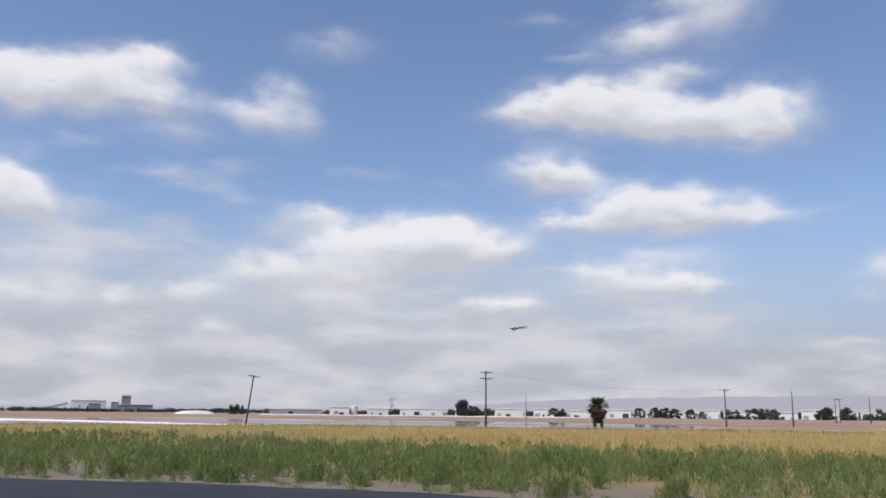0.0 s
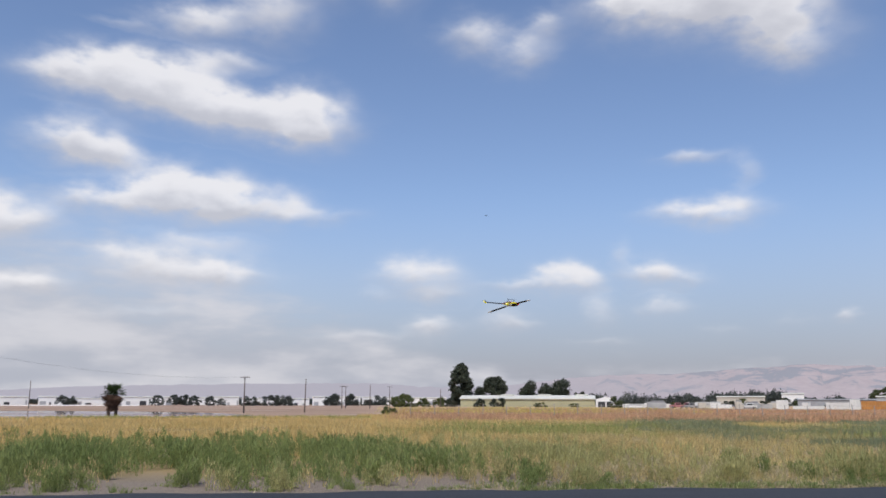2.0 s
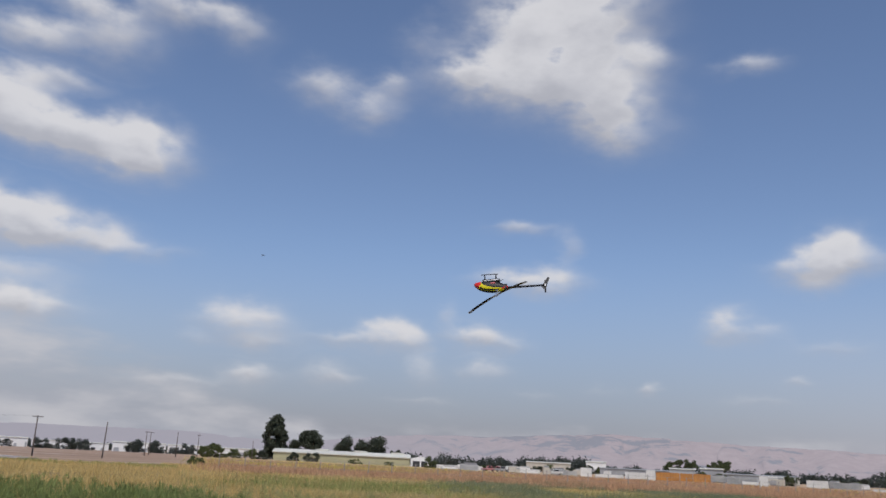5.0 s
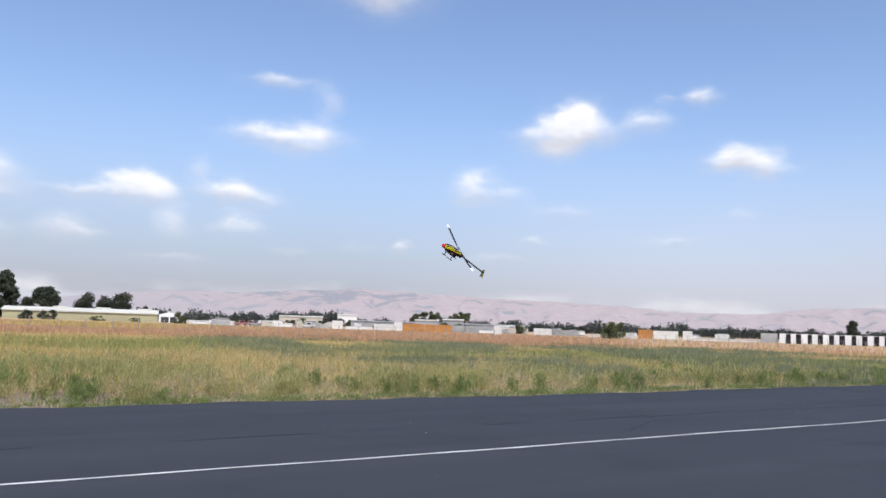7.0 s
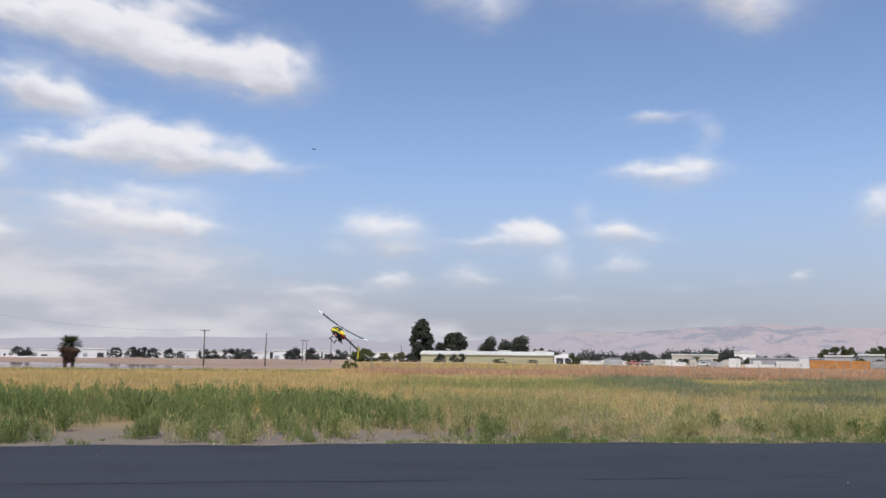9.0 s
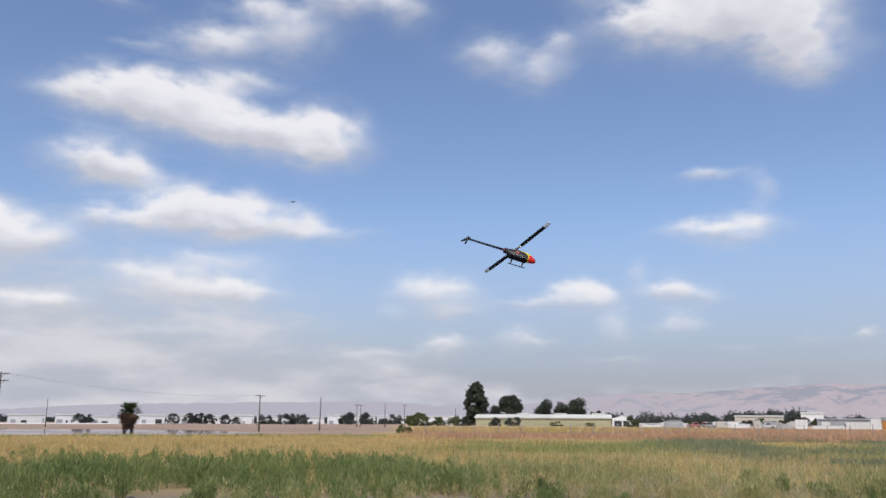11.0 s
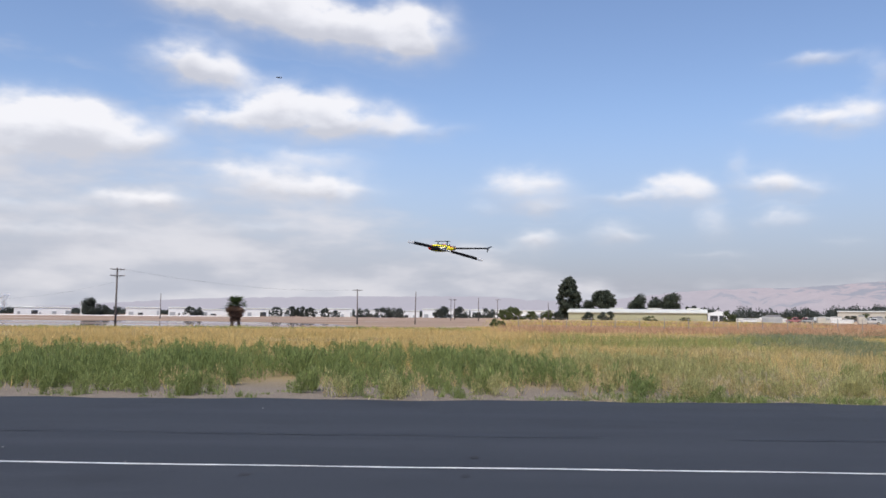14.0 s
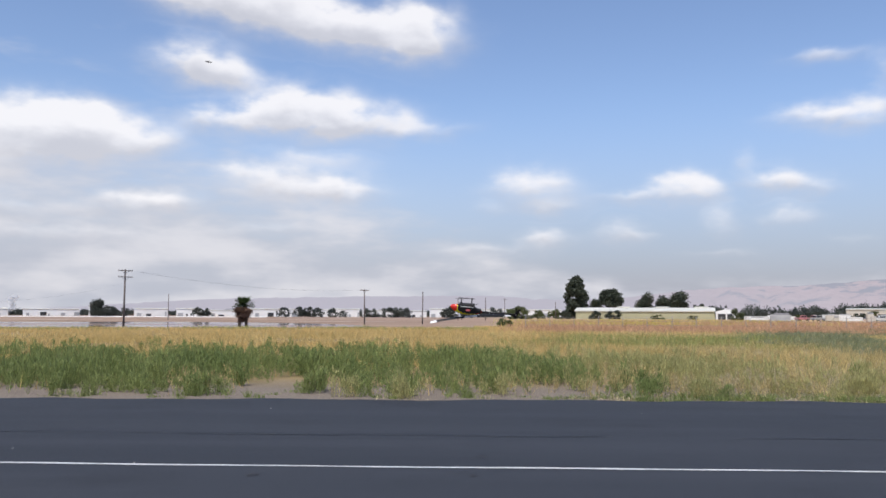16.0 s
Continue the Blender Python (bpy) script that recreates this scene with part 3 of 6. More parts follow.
M_HRED = material("red_canopy_gloss", (0.70, 0.035, 0.02), (0.62, 0.03, 0.02), 3.0, 0.22)
M_PINK = material("pinkish_red_wrap", (0.55, 0.12, 0.13), (0.48, 0.10, 0.11), 12.0, 0.4)
M_CARBON = material("carbon_fibre", (0.012, 0.012, 0.014), (0.018, 0.018, 0.02), 60.0, 0.5, spec=0.3)
M_BLADE = material("gloss_black_blade", (0.012, 0.012, 0.014), (0.016, 0.016, 0.018), 20.0, 0.32, spec=0.35)
M_TIP = material("white_blade_tip", (0.85, 0.85, 0.85), (0.78, 0.78, 0.78), 20.0, 0.3)
M_ALLOY = material("bare_alloy", (0.62, 0.63, 0.65), (0.5, 0.5, 0.52), 20.0, 0.3, 0.9)


# ---- building blocks ----
def polar(az, d, z=0.0):
    return Vector((d * sin(radians(az)), d * cos(radians(az)), z))


def mesh_object(name, bm, mat, parent=None, label="", smooth=False):
    me = bpy.data.meshes.new(name)
    bm.normal_update()
    bm.to_mesh(me)
    bm.free()
    for m in (mat if isinstance(mat, (list, tuple)) else [mat]):
        me.materials.append(m)
    if smooth:
        me.polygons.foreach_set("use_smooth", [True] * len(me.polygons))
    ob = new(name, me)
    ob.parent = parent
    if label:
        tagged(ob, label)
    return ob


def part(name, bm, mat, parent, label="", smooth=False):
    return mesh_object(name, bm, mat, parent, label, smooth)


def box(bm, x0, x1, y0, y1, z0, z1, bevel=0.0, mat=0):
    r = bmesh.ops.create_cube(bm, size=1.0, matrix=Matrix.Translation(((x0 + x1) / 2, (y0 + y1) / 2, (z0 + z1) / 2)) @ Matrix.Diagonal((x1 - x0, y1 - y0, z1 - z0, 1)))
    faces = list({f for v in r["verts"] for f in v.link_faces})
    for f in faces:
        f.material_index = mat
    if bevel:
        edges = list({e for f in faces for e in f.edges})
        bmesh.ops.bevel(bm, geom=edges, offset=bevel, segments=1, affect="EDGES")
    return bm


def rod(bm, a, b, r0, r1=None, n=8):
    a, b = Vector(a), Vector(b)
    d = b - a
    m = Matrix.Translation((a + b) / 2) @ d.to_track_quat("Z", "Y").to_matrix().to_4x4()
    bmesh.ops.create_cone(bm, cap_ends=True, segments=n, radius1=r0, radius2=r0 if r1 is None else r1, depth=d.length, matrix=m)
    return bm


def loft(bm, rings, n=16, mat=0):
    """Ellipses across x: (x, y, z, half width, half height)."""
    rows = []
    for x, y, z, rw, rh in rings:
        rows.append([bm.verts.new((x, y + rw * cos(2 * pi * i / n), z + rh * sin(2 * pi * i / n))) for i in range(n)])
    for r, s in zip(rows, rows[1:]):
        for i in range(n):
            f = bm.faces.new((r[i], s[i], s[(i + 1) % n], r[(i + 1) % n]))
            f.material_index = mat
    for r in (rows[0], rows[-1]):
        bm.faces.new(r).material_index = mat
    bmesh.ops.recalc_face_normals(bm, faces=bm.faces)
    return bm


def triangles(name, corners, mat, parent=None):
    """One mesh of loose triangles; corners is an array (n, 3, 3)."""
    n = len(corners)
    me = bpy.data.meshes.new(name)
    me.vertices.add(3 * n)
    me.vertices.foreach_set("co", np.ascontiguousarray(corners, dtype=np.float32).ravel())
    me.loops.add(3 * n)
    me.loops.foreach_set("vertex_index", np.arange(3 * n, dtype=np.int32))
    me.polygons.add(n)
    me.polygons.foreach_set("loop_start", np.arange(0, 3 * n, 3, dtype=np.int32))
    me.update()
    me.materials.append(mat)
    ob = new(name, me)
    ob.parent = parent
    return ob


def thing(name, m, label, category, group=""):
    e = new(name)
    e.empty_display_size = 0.3
    e.matrix_world = m
    return tagged(e, label, category, group)


def facing(az, d, z=0.0, turn=0.0):
    """A place at that azimuth and distance whose -y side looks back to the runway's stand."""
    p = polar(az, d, z)
    return pose(p.x, p.y, p.z, 0, 0, -az + turn)


# ---- ground, hills, water ----
def edge_y(x):
    return 15.9 - 0.012 * max(0.0, -4 - x) ** 2 * (1 if x > -20 else 0) - (3.1 if x <= -20 else 0) + 0.10 * sin(x * 1.3) + 0.07 * sin(x * 3.1 + 1) + 0.12 * sin(x * 0.31)


def ground_z(x, y):
    d, az = hypot(x, y), math.degrees(atan2(x, y))
    left = min(1.0, max(0.0, (5.0 - az) / 9.0)) if y > 0 else 0.0
    drop = min(1.0, max(0.0, (d - 97.0) / 10.0))
    z = -0.7 * left * drop - 0.02
    if left > 0.5 and drop >= 1:
        z += 0.16 * noise.noise((x * 0.012, y * 0.03, 0.0)) - 0.55 * min(1.0, max(0.0, (240 - d) / 8)) * min(1.0, max(0.0, (-8.0 - az) / 5.0))
    if d > 4 and y > 16:
        z += 0.04 * noise.noise((x * 0.2, y * 0.2, 3.0)) * min(1.0, (y - 16) / 4)
    return z


def build_ground():
    bm = bmesh.new()
    radii = [0, 5, 9, 12, 14]
    while radii[-1] < 4900:
        radii.append(radii[-1] + max(1.0, radii[-1] * 0.045))
    n = 180
    rows = []
    for r in radii[1:]:
        rows.append([bm.verts.new((r * sin(2 * pi * i / n), r * cos(2 * pi * i / n), ground_z(r * sin(2 * pi * i / n), r * cos(2 * pi * i / n)))) for i in range(n)])
    c = bm.verts.new((0, 0, -0.02))
    for i in range(n):
        bm.faces.new((c, rows[0][(i + 1) % n], rows[0][i]))
    for a, b in zip(rows, rows[1:]):
        for i in range(n):
            bm.faces.new((a[i], a[(i + 1) % n], b[(i + 1) % n], b[i]))
    bmesh.ops.recalc_face_normals(bm, faces=bm.faces)
    ob = mesh_object("ground", bm, M_GROUND, smooth=True)
    tagged(ob, "dry field soil with gravel verge, mud and salt flats beyond", "ground", kind="structure")


def build_runway():
    bm = bmesh.new()
    xs = [-90 + i * 0.5 for i in range(501)]
    top = [[bm.verts.new((x, y, 0.0)) for x in xs] for y in (-8.0, 0.0, 8.0)]
    top.append([bm.verts.new((x, edge_y(x), 0.0)) for x in xs])
    top.append([bm.verts.new((x, edge_y(x) + 0.08, -0.05)) for x in xs])
    for a, b in zip(top, top[1:]):
        for i in range(len(xs) - 1):
            bm.faces.new((a[i], a[i + 1], b[i + 1], b[i]))
    ob = mesh_object("runway", bm, M_ASPHALT)
    tagged(ob, "dark grey worn asphalt runway with ragged far edge", "runway", kind="structure")
    # painted side line
    bm = bmesh.new()
    prev = None
    for i in range(501):
        x = -90 + i * 0.5
        y = 8.9 + 0.015 * sin(x * 0.7) + 0.01 * sin(x * 2.3)
        w = 0.032 + 0.006 * sin(x * 5.1) + 0.004 * sin(x * 13.7)
        pair = [bm.verts.new((x, y - w, 0.004)), bm.verts.new((x, y + w, 0.004))]
        if prev:
            bm.faces.new((prev[0], pair[0], pair[1], prev[1]))
        prev = pair
    tagged(mesh_object("runway_line", bm, M_PAINT), "thin worn white painted line along the asphalt", "line marking", kind="structure")
    # long crack and short cross cracks
    bm = bmesh.new()

    def crack(x0, y0, x1, y1, wide, gaps):
        n = int(max(abs(x1 - x0), abs(y1 - y0)) / 0.12)
        prev = None
        px, py = (y1 - y0), -(x1 - x0)
        ln = hypot(px, py)
        px, py = px / ln, py / ln
        for i in range(n + 1):
            t = i / n
            x, y = x0 + (x1 - x0) * t, y0 + (y1 - y0) * t
            off = 0.10 * noise.noise((x * 0.7, y * 0.7, 5)) + 0.03 * noise.noise((x * 4, y * 4, 8))
            w = wide * max(0.0, 0.45 + 1.3 * noise.noise((x * 0.55, y * 0.55, 2)) + 0.5 * noise.noise((x * 3, y * 3, 2)) - gaps)
            pair = [bm.verts.new((x + px * (off - w), y + py * (off - w), 0.004)), bm.verts.new((x + px * (off + w), y + py * (off + w), 0.004))]
            if prev and (w > 0.001):
                bm.faces.new((prev[0], pair[0], pair[1], prev[1]))
            prev = pair
    crack(-40, 11.3, 8, 11.2, 0.035, 0.05)
    crack(8, 11.2, 70, 11.15, 0.065, 0.03)
    crack(10, 13.4, 60, 13.3, 0.02, 0.3)
    crack(9.5, 9.1, 13.2, 11.2, 0.02, 0.1)
    crack(11.5, 8.0, 14.5, 6.0, 0.02, 0.1)
    crack(22, 12.6, 48, 12.2, 0.03, 0.15)
    crack(-30, 13.6, -8, 13.9, 0.012, 0.25)
    tagged(mesh_object("runway_cracks", bm, M_CRACK), "dark tar-filled cracks running along the asphalt", "crack", kind="structure")
    for x, y, r in ((0.1, 9.6, 0.05), (0.0, 8.46, 0.04), (-2.2, 8.4, 0.05), (17.5, 7.6, 0.05)):
        bm = bmesh.new()
        vs = [bm.verts.new((x + r * (1 + 0.45 * noise.noise((cos(a) * 2 + x, sin(a) * 2, y))) * cos(a), y + 2.0 * r * (1 + 0.45 * noise.noise((cos(a) * 2, sin(a) * 2 + y, x))) * sin(a), 0.004)) for a in [2 * pi * i / 24 for i in range(24)]]
        bm.faces.new(vs)
        tagged(mesh_object("oil_stain", bm, M_STAIN), "small dark oil stain on the asphalt", "stain", "stains on the runway", "structure")
    # pale pebbles thrown over the asphalt and the verge
    rng = np.random.default_rng(5)
    bm = bmesh.new()
    for i in range(40):
        x = rng.uniform(-14, 30)
        y = rng.uniform(5, 17.4)
        r = rng.uniform(0.004, 0.011)
        bmesh.ops.create_icosphere(bm, subdivisions=1, radius=r, matrix=Matrix.Translation((x, y, r * 0.4)) @ Matrix.Diagonal((1.3, 1.0, 0.6, 1)))
    tagged(mesh_object("pebbles", bm, M_STONE), "pale pebbles scattered on the asphalt and verge", "pebbles", kind="stuff")


def ridge(az):
    """Elevation of the hill crest in degrees: a faint far range to the west, a long dry ridge with a saddle to the east."""
    def bump(c, w, h):
        return h * exp(-((az - c) / w) ** 2)
    rough = 0.11 * noise.noise((az * 0.35, 1.0, 0.0)) + 0.07 * noise.noise((az * 1.1, 4.0, 0.0)) + 0.035 * noise.noise((az * 2.9, 7.0, 0.0))
    return max(0.3, 1.25 / (1 + exp(-(az + 24) / 4)) + bump(-2, 7, 0.12) - bump(7, 3.5, 0.18) + 0.72 / (1 + exp(-(az - 13) / 1.6)) + bump(28.5, 5, 0.48) + bump(36, 6, 0.18) - bump(53, 5.5, 0.50) + bump(61, 4, 0.1) + rough)


def build_hills():
    bm = bmesh.new()
    rows = []
    steps = 14
    for i in range(721):
        az = -60 + i * 0.25
        h = tan(radians(ridge(az))) * 4300
        row = []
        for j in range(steps + 1):
            t = j / steps
            d = 3300 + 1000 * t
            fold = noise.noise((az * 0.55, t * 1.6, 7.0)) * 0.28 + noise.noise((az * 1.6, t * 3.2, 2.0)) * 0.12
            z = h * min(1.02, max(0.0, t ** 1.15 * (1 + fold * sin(pi * t) * 1.5)))
            row.append(bm.verts.new(polar(az + 0.6 * noise.noise((az, t * 4, 1)), d, z - 4)))
        row.append(bm.verts.new(polar(az, 4700, h * 0.4)))
        rows.append(row)
    for a, b in zip(rows, rows[1:]):
        for j in range(len(a) - 1):
            bm.faces.new((a[j], b[j], b[j + 1], a[j + 1]))
    bmesh.ops.recalc_face_normals(bm, faces=bm.faces)
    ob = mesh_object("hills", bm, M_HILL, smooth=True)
    tagged(ob, "hazy dry pinkish hills with bluish wooded folds", "hills", kind="structure")


def build_ponds():
    bm = bmesh.new()
    n = 60
    close = [max(0.0, (i / n - 0.80) / 0.20) ** 1.5 for i in range(n + 1)]
    a = [bm.verts.new(polar(-70 + 63 * i / n, 104 + 50 * close[i] + 3 * sin(i), -0.62)) for i in range(n + 1)]
    b = [bm.verts.new(polar(-70 + 63 * i / n, 245 - 80 * close[i] + 4 * sin(i * 0.7), -0.62)) for i in range(n + 1)]
    for i in range(n):
        bm.faces.new((a[i], b[i], b[i + 1], a[i + 1]))
    bmesh.ops.recalc_face_normals(bm, faces=bm.faces)
    tagged(mesh_object("water", bm, M_WATER), "still shallow salt pond reflecting the pale sky", "water", kind="structure")
    # salt-white dike that crosses the pond, and the far shore
    def berm(name, ends, h, w, label):
        bm = bmesh.new()
        prev = None
        (az0, d0), (az1, d1) = ends
        p0, p1 = polar(az0, d0), polar(az1, d1)
        side = Vector((-(p1 - p0).y, (p1 - p0).x, 0)).normalized()
        for i in range(81):
            t = i / 80
            c = p0.lerp(p1, t) + side * 1.2 * noise.noise((t * 14, 0, 3))
            k = 1 + 0.3 * noise.noise((t * 30, 2, 3))
            ring = [bm.verts.new(c + side * w * s * k + Vector((0, 0, z))) for s, z in ((-1, -1.3), (-0.45, -0.62 + h * k), (0.45, -0.62 + h * k), (1, -1.3))]
            if prev:
                for j in range(3):
                    bm.faces.new((prev[j], prev[j + 1], ring[j + 1], ring[j]))
            prev = ring
        bmesh.ops.recalc_face_normals(bm, faces=bm.faces)
        tagged(mesh_object(name, bm, M_SALT), label, "dike", kind="structure")
    berm("dike", ((-60, 268), (-35.5, 126)), 0.22, 2.2, "low salt-white dike across the pond")
    berm("shore_dike", ((-38, 640), (-14, 620)), 0.4, 4.0, "long pale salt dike on the far pond shore")
    bm = bmesh.new()
    n = 28
    rings = []
    for k, (s, z) in enumerate(((1.0, 0.0), (0.88, 0.55), (0.6, 0.9), (0.2, 1.0))):
        rings.append([bm.verts.new((13.5 * s * cos(2 * pi * i / n) * (1 + 0.10 * noise.noise((i * 0.6, k, 1))), 7 * s * sin(2 * pi * i / n), 2.4 * z * (1 + 0.12 * noise.noise((i * 0.5, k * 2, 5))))) for i in range(n)])
    for r, s in zip(rings, rings[1:]):
        for i in range(n):
            bm.faces.new((r[i], r[(i + 1) % n], s[(i + 1) % n], s[i]))
    bm.faces.new(rings[-1])
    ob = mesh_object("salt_heap", bm, M_SALT, smooth=True)
    ob.matrix_world = facing(-42.2, 600, -0.8)
    tagged(ob, "broad heap of white harvested salt on the mud flats", "salt heap")


build_ground()
build_runway()
build_hills()
build_ponds()


# ---- the model helicopter ----
def build_helicopter():
    h = thing("model_helicopter", Matrix.Identity(4), "yellow and red radio-controlled model helicopter flying aerobatics over the field", "model helicopter")
    # hub at the origin, nose towards +x
    # canopy in side view: (x, z of the middle, half width, half height)
    hull = [(0.425, -0.236, 0.006, 0.006), (0.412, -0.232, 0.030, 0.033), (0.38, -0.222, 0.050, 0.056), (0.33, -0.205, 0.067, 0.080), (0.26, -0.190, 0.078, 0.100), (0.18, -0.180, 0.083, 0.114),
            (0.09, -0.172, 0.082, 0.118), (0.0, -0.165, 0.074, 0.110), (-0.08, -0.157, 0.058, 0.090), (-0.15, -0.150, 0.040, 0.060), (-0.21, -0.145, 0.024, 0.034)]
    rings = []
    for p, q in zip(hull, hull[1:]):
        rings += [tuple(u + (v - u) * k / 5 for u, v in zip(p, q)) for k in range(5)]
    rings = [(x, 0, z, rw, rh) for x, z, rw, rh in rings + [hull[-1]]]
    split = next(i for i, r in enumerate(rings) if r[0] < 0.29)

    def painted(some):
        """Yellow with black top stripes and black side windows; red under the nose and at the tail."""
        bm = loft(bmesh.new(), some, 48)
        for f in bm.faces:
            c = f.calc_center_median()
            ring = min(rings, key=lambda r: abs(r[0] - c.x))
            side, high = abs(c.y) / ring[3], (c.z - ring[2]) / ring[4]
            u, v = (c.x - 0.055) / 0.225, (c.z + 0.212 - 0.16 * (0.07 - c.x)) / 0.085
            if u * u + v * v < 1 or high < -0.80 and c.x < 0.27:
                f.material_index = 2
            elif c.x > 0.285 + 0.9 * max(0.0, c.z + 0.212) or c.x < -0.10 and high < 0.75:
                f.material_index = 1
            elif high > 0 and (side < 0.45 and c.x > -0.02 or 0.57 < side < 0.82 and c.x > -0.05):
                f.material_index = 2
        return bm
    paints = [M_YELLOW, M_HRED, M_CARBON]
    part("canopy", painted(rings[split:]), paints, h, "glossy yellow canopy with black stripes and black side windows", True)
    part("nose", painted(rings[:split + 1]), paints, h, "nose striped yellow above and glossy red below", True)
    bm = bmesh.new()
    box(bm, -0.07, 0.26, -0.050, 0.050, -0.318, -0.262, 0.010)
    box(bm, -0.20, -0.04, -0.036, 0.036, -0.21, -0.10, 0.012)
    part("frame", bm, M_CARBON, h, "black carbon side frames and battery tray")
    bm = bmesh.new()
    box(bm, 0.02, 0.11, -0.086, 0.086, -0.238, -0.192, 0.012)
    part("battery", bm, M_PINK, h, "pinkish red battery seen in the side windows")
    for s in (1, -1):
        bm = bmesh.new()
        box(bm, -0.04, 0.23, 0.052 * s - 0.006, 0.052 * s + 0.006, -0.300, -0.284, 0.003)
        part("frame_rail", bm, M_TIP, h, "bright silver frame edge below the window")
    part("antenna_tube", rod(bmesh.new(), (-0.03, 0.02, -0.28), (-0.14, 0.02, -0.335), 0.006, 0.004, 6), M_CARBON, h)
    bm = rod(bmesh.new(), (-0.18, 0, -0.14), (-0.90, 0, -0.14), 0.022, 0.018, 12)
    part("tail_boom", bm, M_CARBON, h, "slim black carbon tail boom", True)
    bm = bmesh.new()
    vs = [(-0.81, -0.15), (-0.88, -0.06), (-0.92, -0.05), (-0.94, -0.13), (-1.00, -0.29), (-0.965, -0.305), (-0.87, -0.16)]
    for y in (-0.004, 0.004):
        bm.faces.new([bm.verts.new((x, y, z)) for x, z in vs])
    bm.verts.ensure_lookup_table()
    for i in range(len(vs)):
        j = (i + 1) % len(vs)
        bm.faces.new((bm.verts[i], bm.verts[j], bm.verts[len(vs) + j], bm.verts[len(vs) + i]))
    bmesh.ops.recalc_face_normals(bm, faces=bm.faces)
    for f in bm.faces:
        f.material_index = 0 if f.calc_center_median().y > 0.002 else 1
    part("tail_fin", bm, [M_YELLOW, M_CARBON], h, "vertical fin, fluorescent yellow on one side, black on the other")
    bm = rod(bmesh.new(), (-0.91, -0.01, -0.14), (-0.91, 0.06, -0.14), 0.014, 0.010)
    tail = part("tail_rotor", bm, M_ALLOY, h, "small two-bladed tail rotor")
    for s in (1, -1):
        bm = bmesh.new()
        box(bm, -0.91 - 0.016, -0.91 + 0.016, 0.046, 0.051, min(0.02 * s, 0.13 * s) - 0.14, max(0.02 * s, 0.13 * s) - 0.14, 0.002)
        part("tail_blade", bm, M_BLADE, tail)
    for s in (1, -1):
        bm = bmesh.new()
        rod(bm, (-0.05, 0.100 * s, -0.388), (0.25, 0.100 * s, -0.388), 0.009, n=8)
        rod(bm, (0.25, 0.100 * s, -0.388), (0.28, 0.100 * s, -0.375), 0.009, 0.006, 8)
        part("skid", bm, M_CARBON, h)
        for x in (0.21, 0.0):
            bm = bmesh.new()
            rod(bm, (x, 0.03 * s, -0.305), (x, 0.075 * s, -0.33), 0.014, n=8)
            rod(bm, (x, 0.075 * s, -0.33), (x, 0.100 * s, -0.384), 0.013, 0.010, n=8)
            part("skid_strut", bm, M_CARBON, h)
    bm = rod(bmesh.new(), (0, 0, -0.12), (0, 0, 0.01), 0.008)
    part("mast", bm, M_ALLOY, h, "bare alloy rotor mast")
    bm = bmesh.new()
    rod(bm, (0, 0, -0.02), (0, 0, 0.025), 0.028, 0.022, 12)
    rod(bm, (0, 0, -0.085), (0, 0, -0.07), 0.05, 0.045, 14)
    box(bm, -0.13, 0.13, -0.018, 0.018, -0.012, 0.012, 0.006)
    for s in (1, -1):
        rod(bm, (0.06 * s, 0.035 * s, -0.07), (0.06 * s, 0.035 * s, 0.0), 0.004)
    rotor = part("main_rotor", bm, M_ALLOY, h, "alloy rotor head with two long blades")
    for s in (1, -1):
        bm = bmesh.new()
        st = [(0.10, 0.018, 0.0), (0.16, 0.030, 0.001), (0.25, 0.031, 0.004), (0.45, 0.033, 0.017), (0.62, 0.033, 0.035), (0.71, 0.033, 0.048), (0.81, 0.031, 0.062), (0.84, 0.018, 0.066)]
        rows = []
        for r, w, z in st:
            rows.append([bm.verts.new((r * s, w * s, z + 0.001)), bm.verts.new((r * s, 0.3 * w * s, z + 0.006)), bm.verts.new((r * s, -w * s, z)), bm.verts.new((r * s, 0.2 * w * s, z - 0.005))])
        for k, (a, b) in enumerate(zip(rows, rows[1:])):
            for i in range(4):
                f = bm.faces.new((a[i], b[i], b[(i + 1) % 4], a[(i + 1) % 4]))
                f.material_index = 1 if k >= 5 else 0
        bm.faces.new(rows[0])
        bm.faces.new(rows[-1]).material_index = 1
        bmesh.ops.recalc_face_normals(bm, faces=bm.faces)
        part("rotor_blade", bm, [M_BLADE, M_TIP], rotor, "long black blade with white tip")
    return h, rotor


helicopter, main_rotor = build_helicopter()


# ---- poles and cables ----
def utility_pole(az, d, top, label, arms=1, lean=0.0, base=-0.75):
    p = thing("utility_pole", facing(az, d, base, 25) @ pose(0, 0, 0, 0, lean, 0), label, "utility pole", "poles along the flats")
    h = top - base
    part("shaft", rod(bmesh.new(), (0, 0, -0.1), (0, 0, h), 0.17, 0.11, 10), M_POLE, p, smooth=True)
    for k in range(arms):
        z = h - 0.25 - 0.95 * k
        bm = bmesh.new()
        box(bm, -1.15, 1.15, -0.19, -0.07, z - 0.06, z + 0.06, 0.01)
        arm = part("crossarm", bm, M_POLE, p)
        for x in (-1.05, -0.5, 0.5, 1.05):
            part("insulator", rod(bmesh.new(), (x, -0.13, z + 0.05), (x, -0.13, z + 0.26), 0.05, 0.035, 8), M_GLASSY, arm)
        for s in (1, -1):
            part("brace", rod(bmesh.new(), (0.6 * s, -0.13, z), (0, -0.1, z - 0.55), 0.025, n=6), M_STEEL, p)
    return p


def top_at(d, el):
    return EYE + d * tan(radians(el))


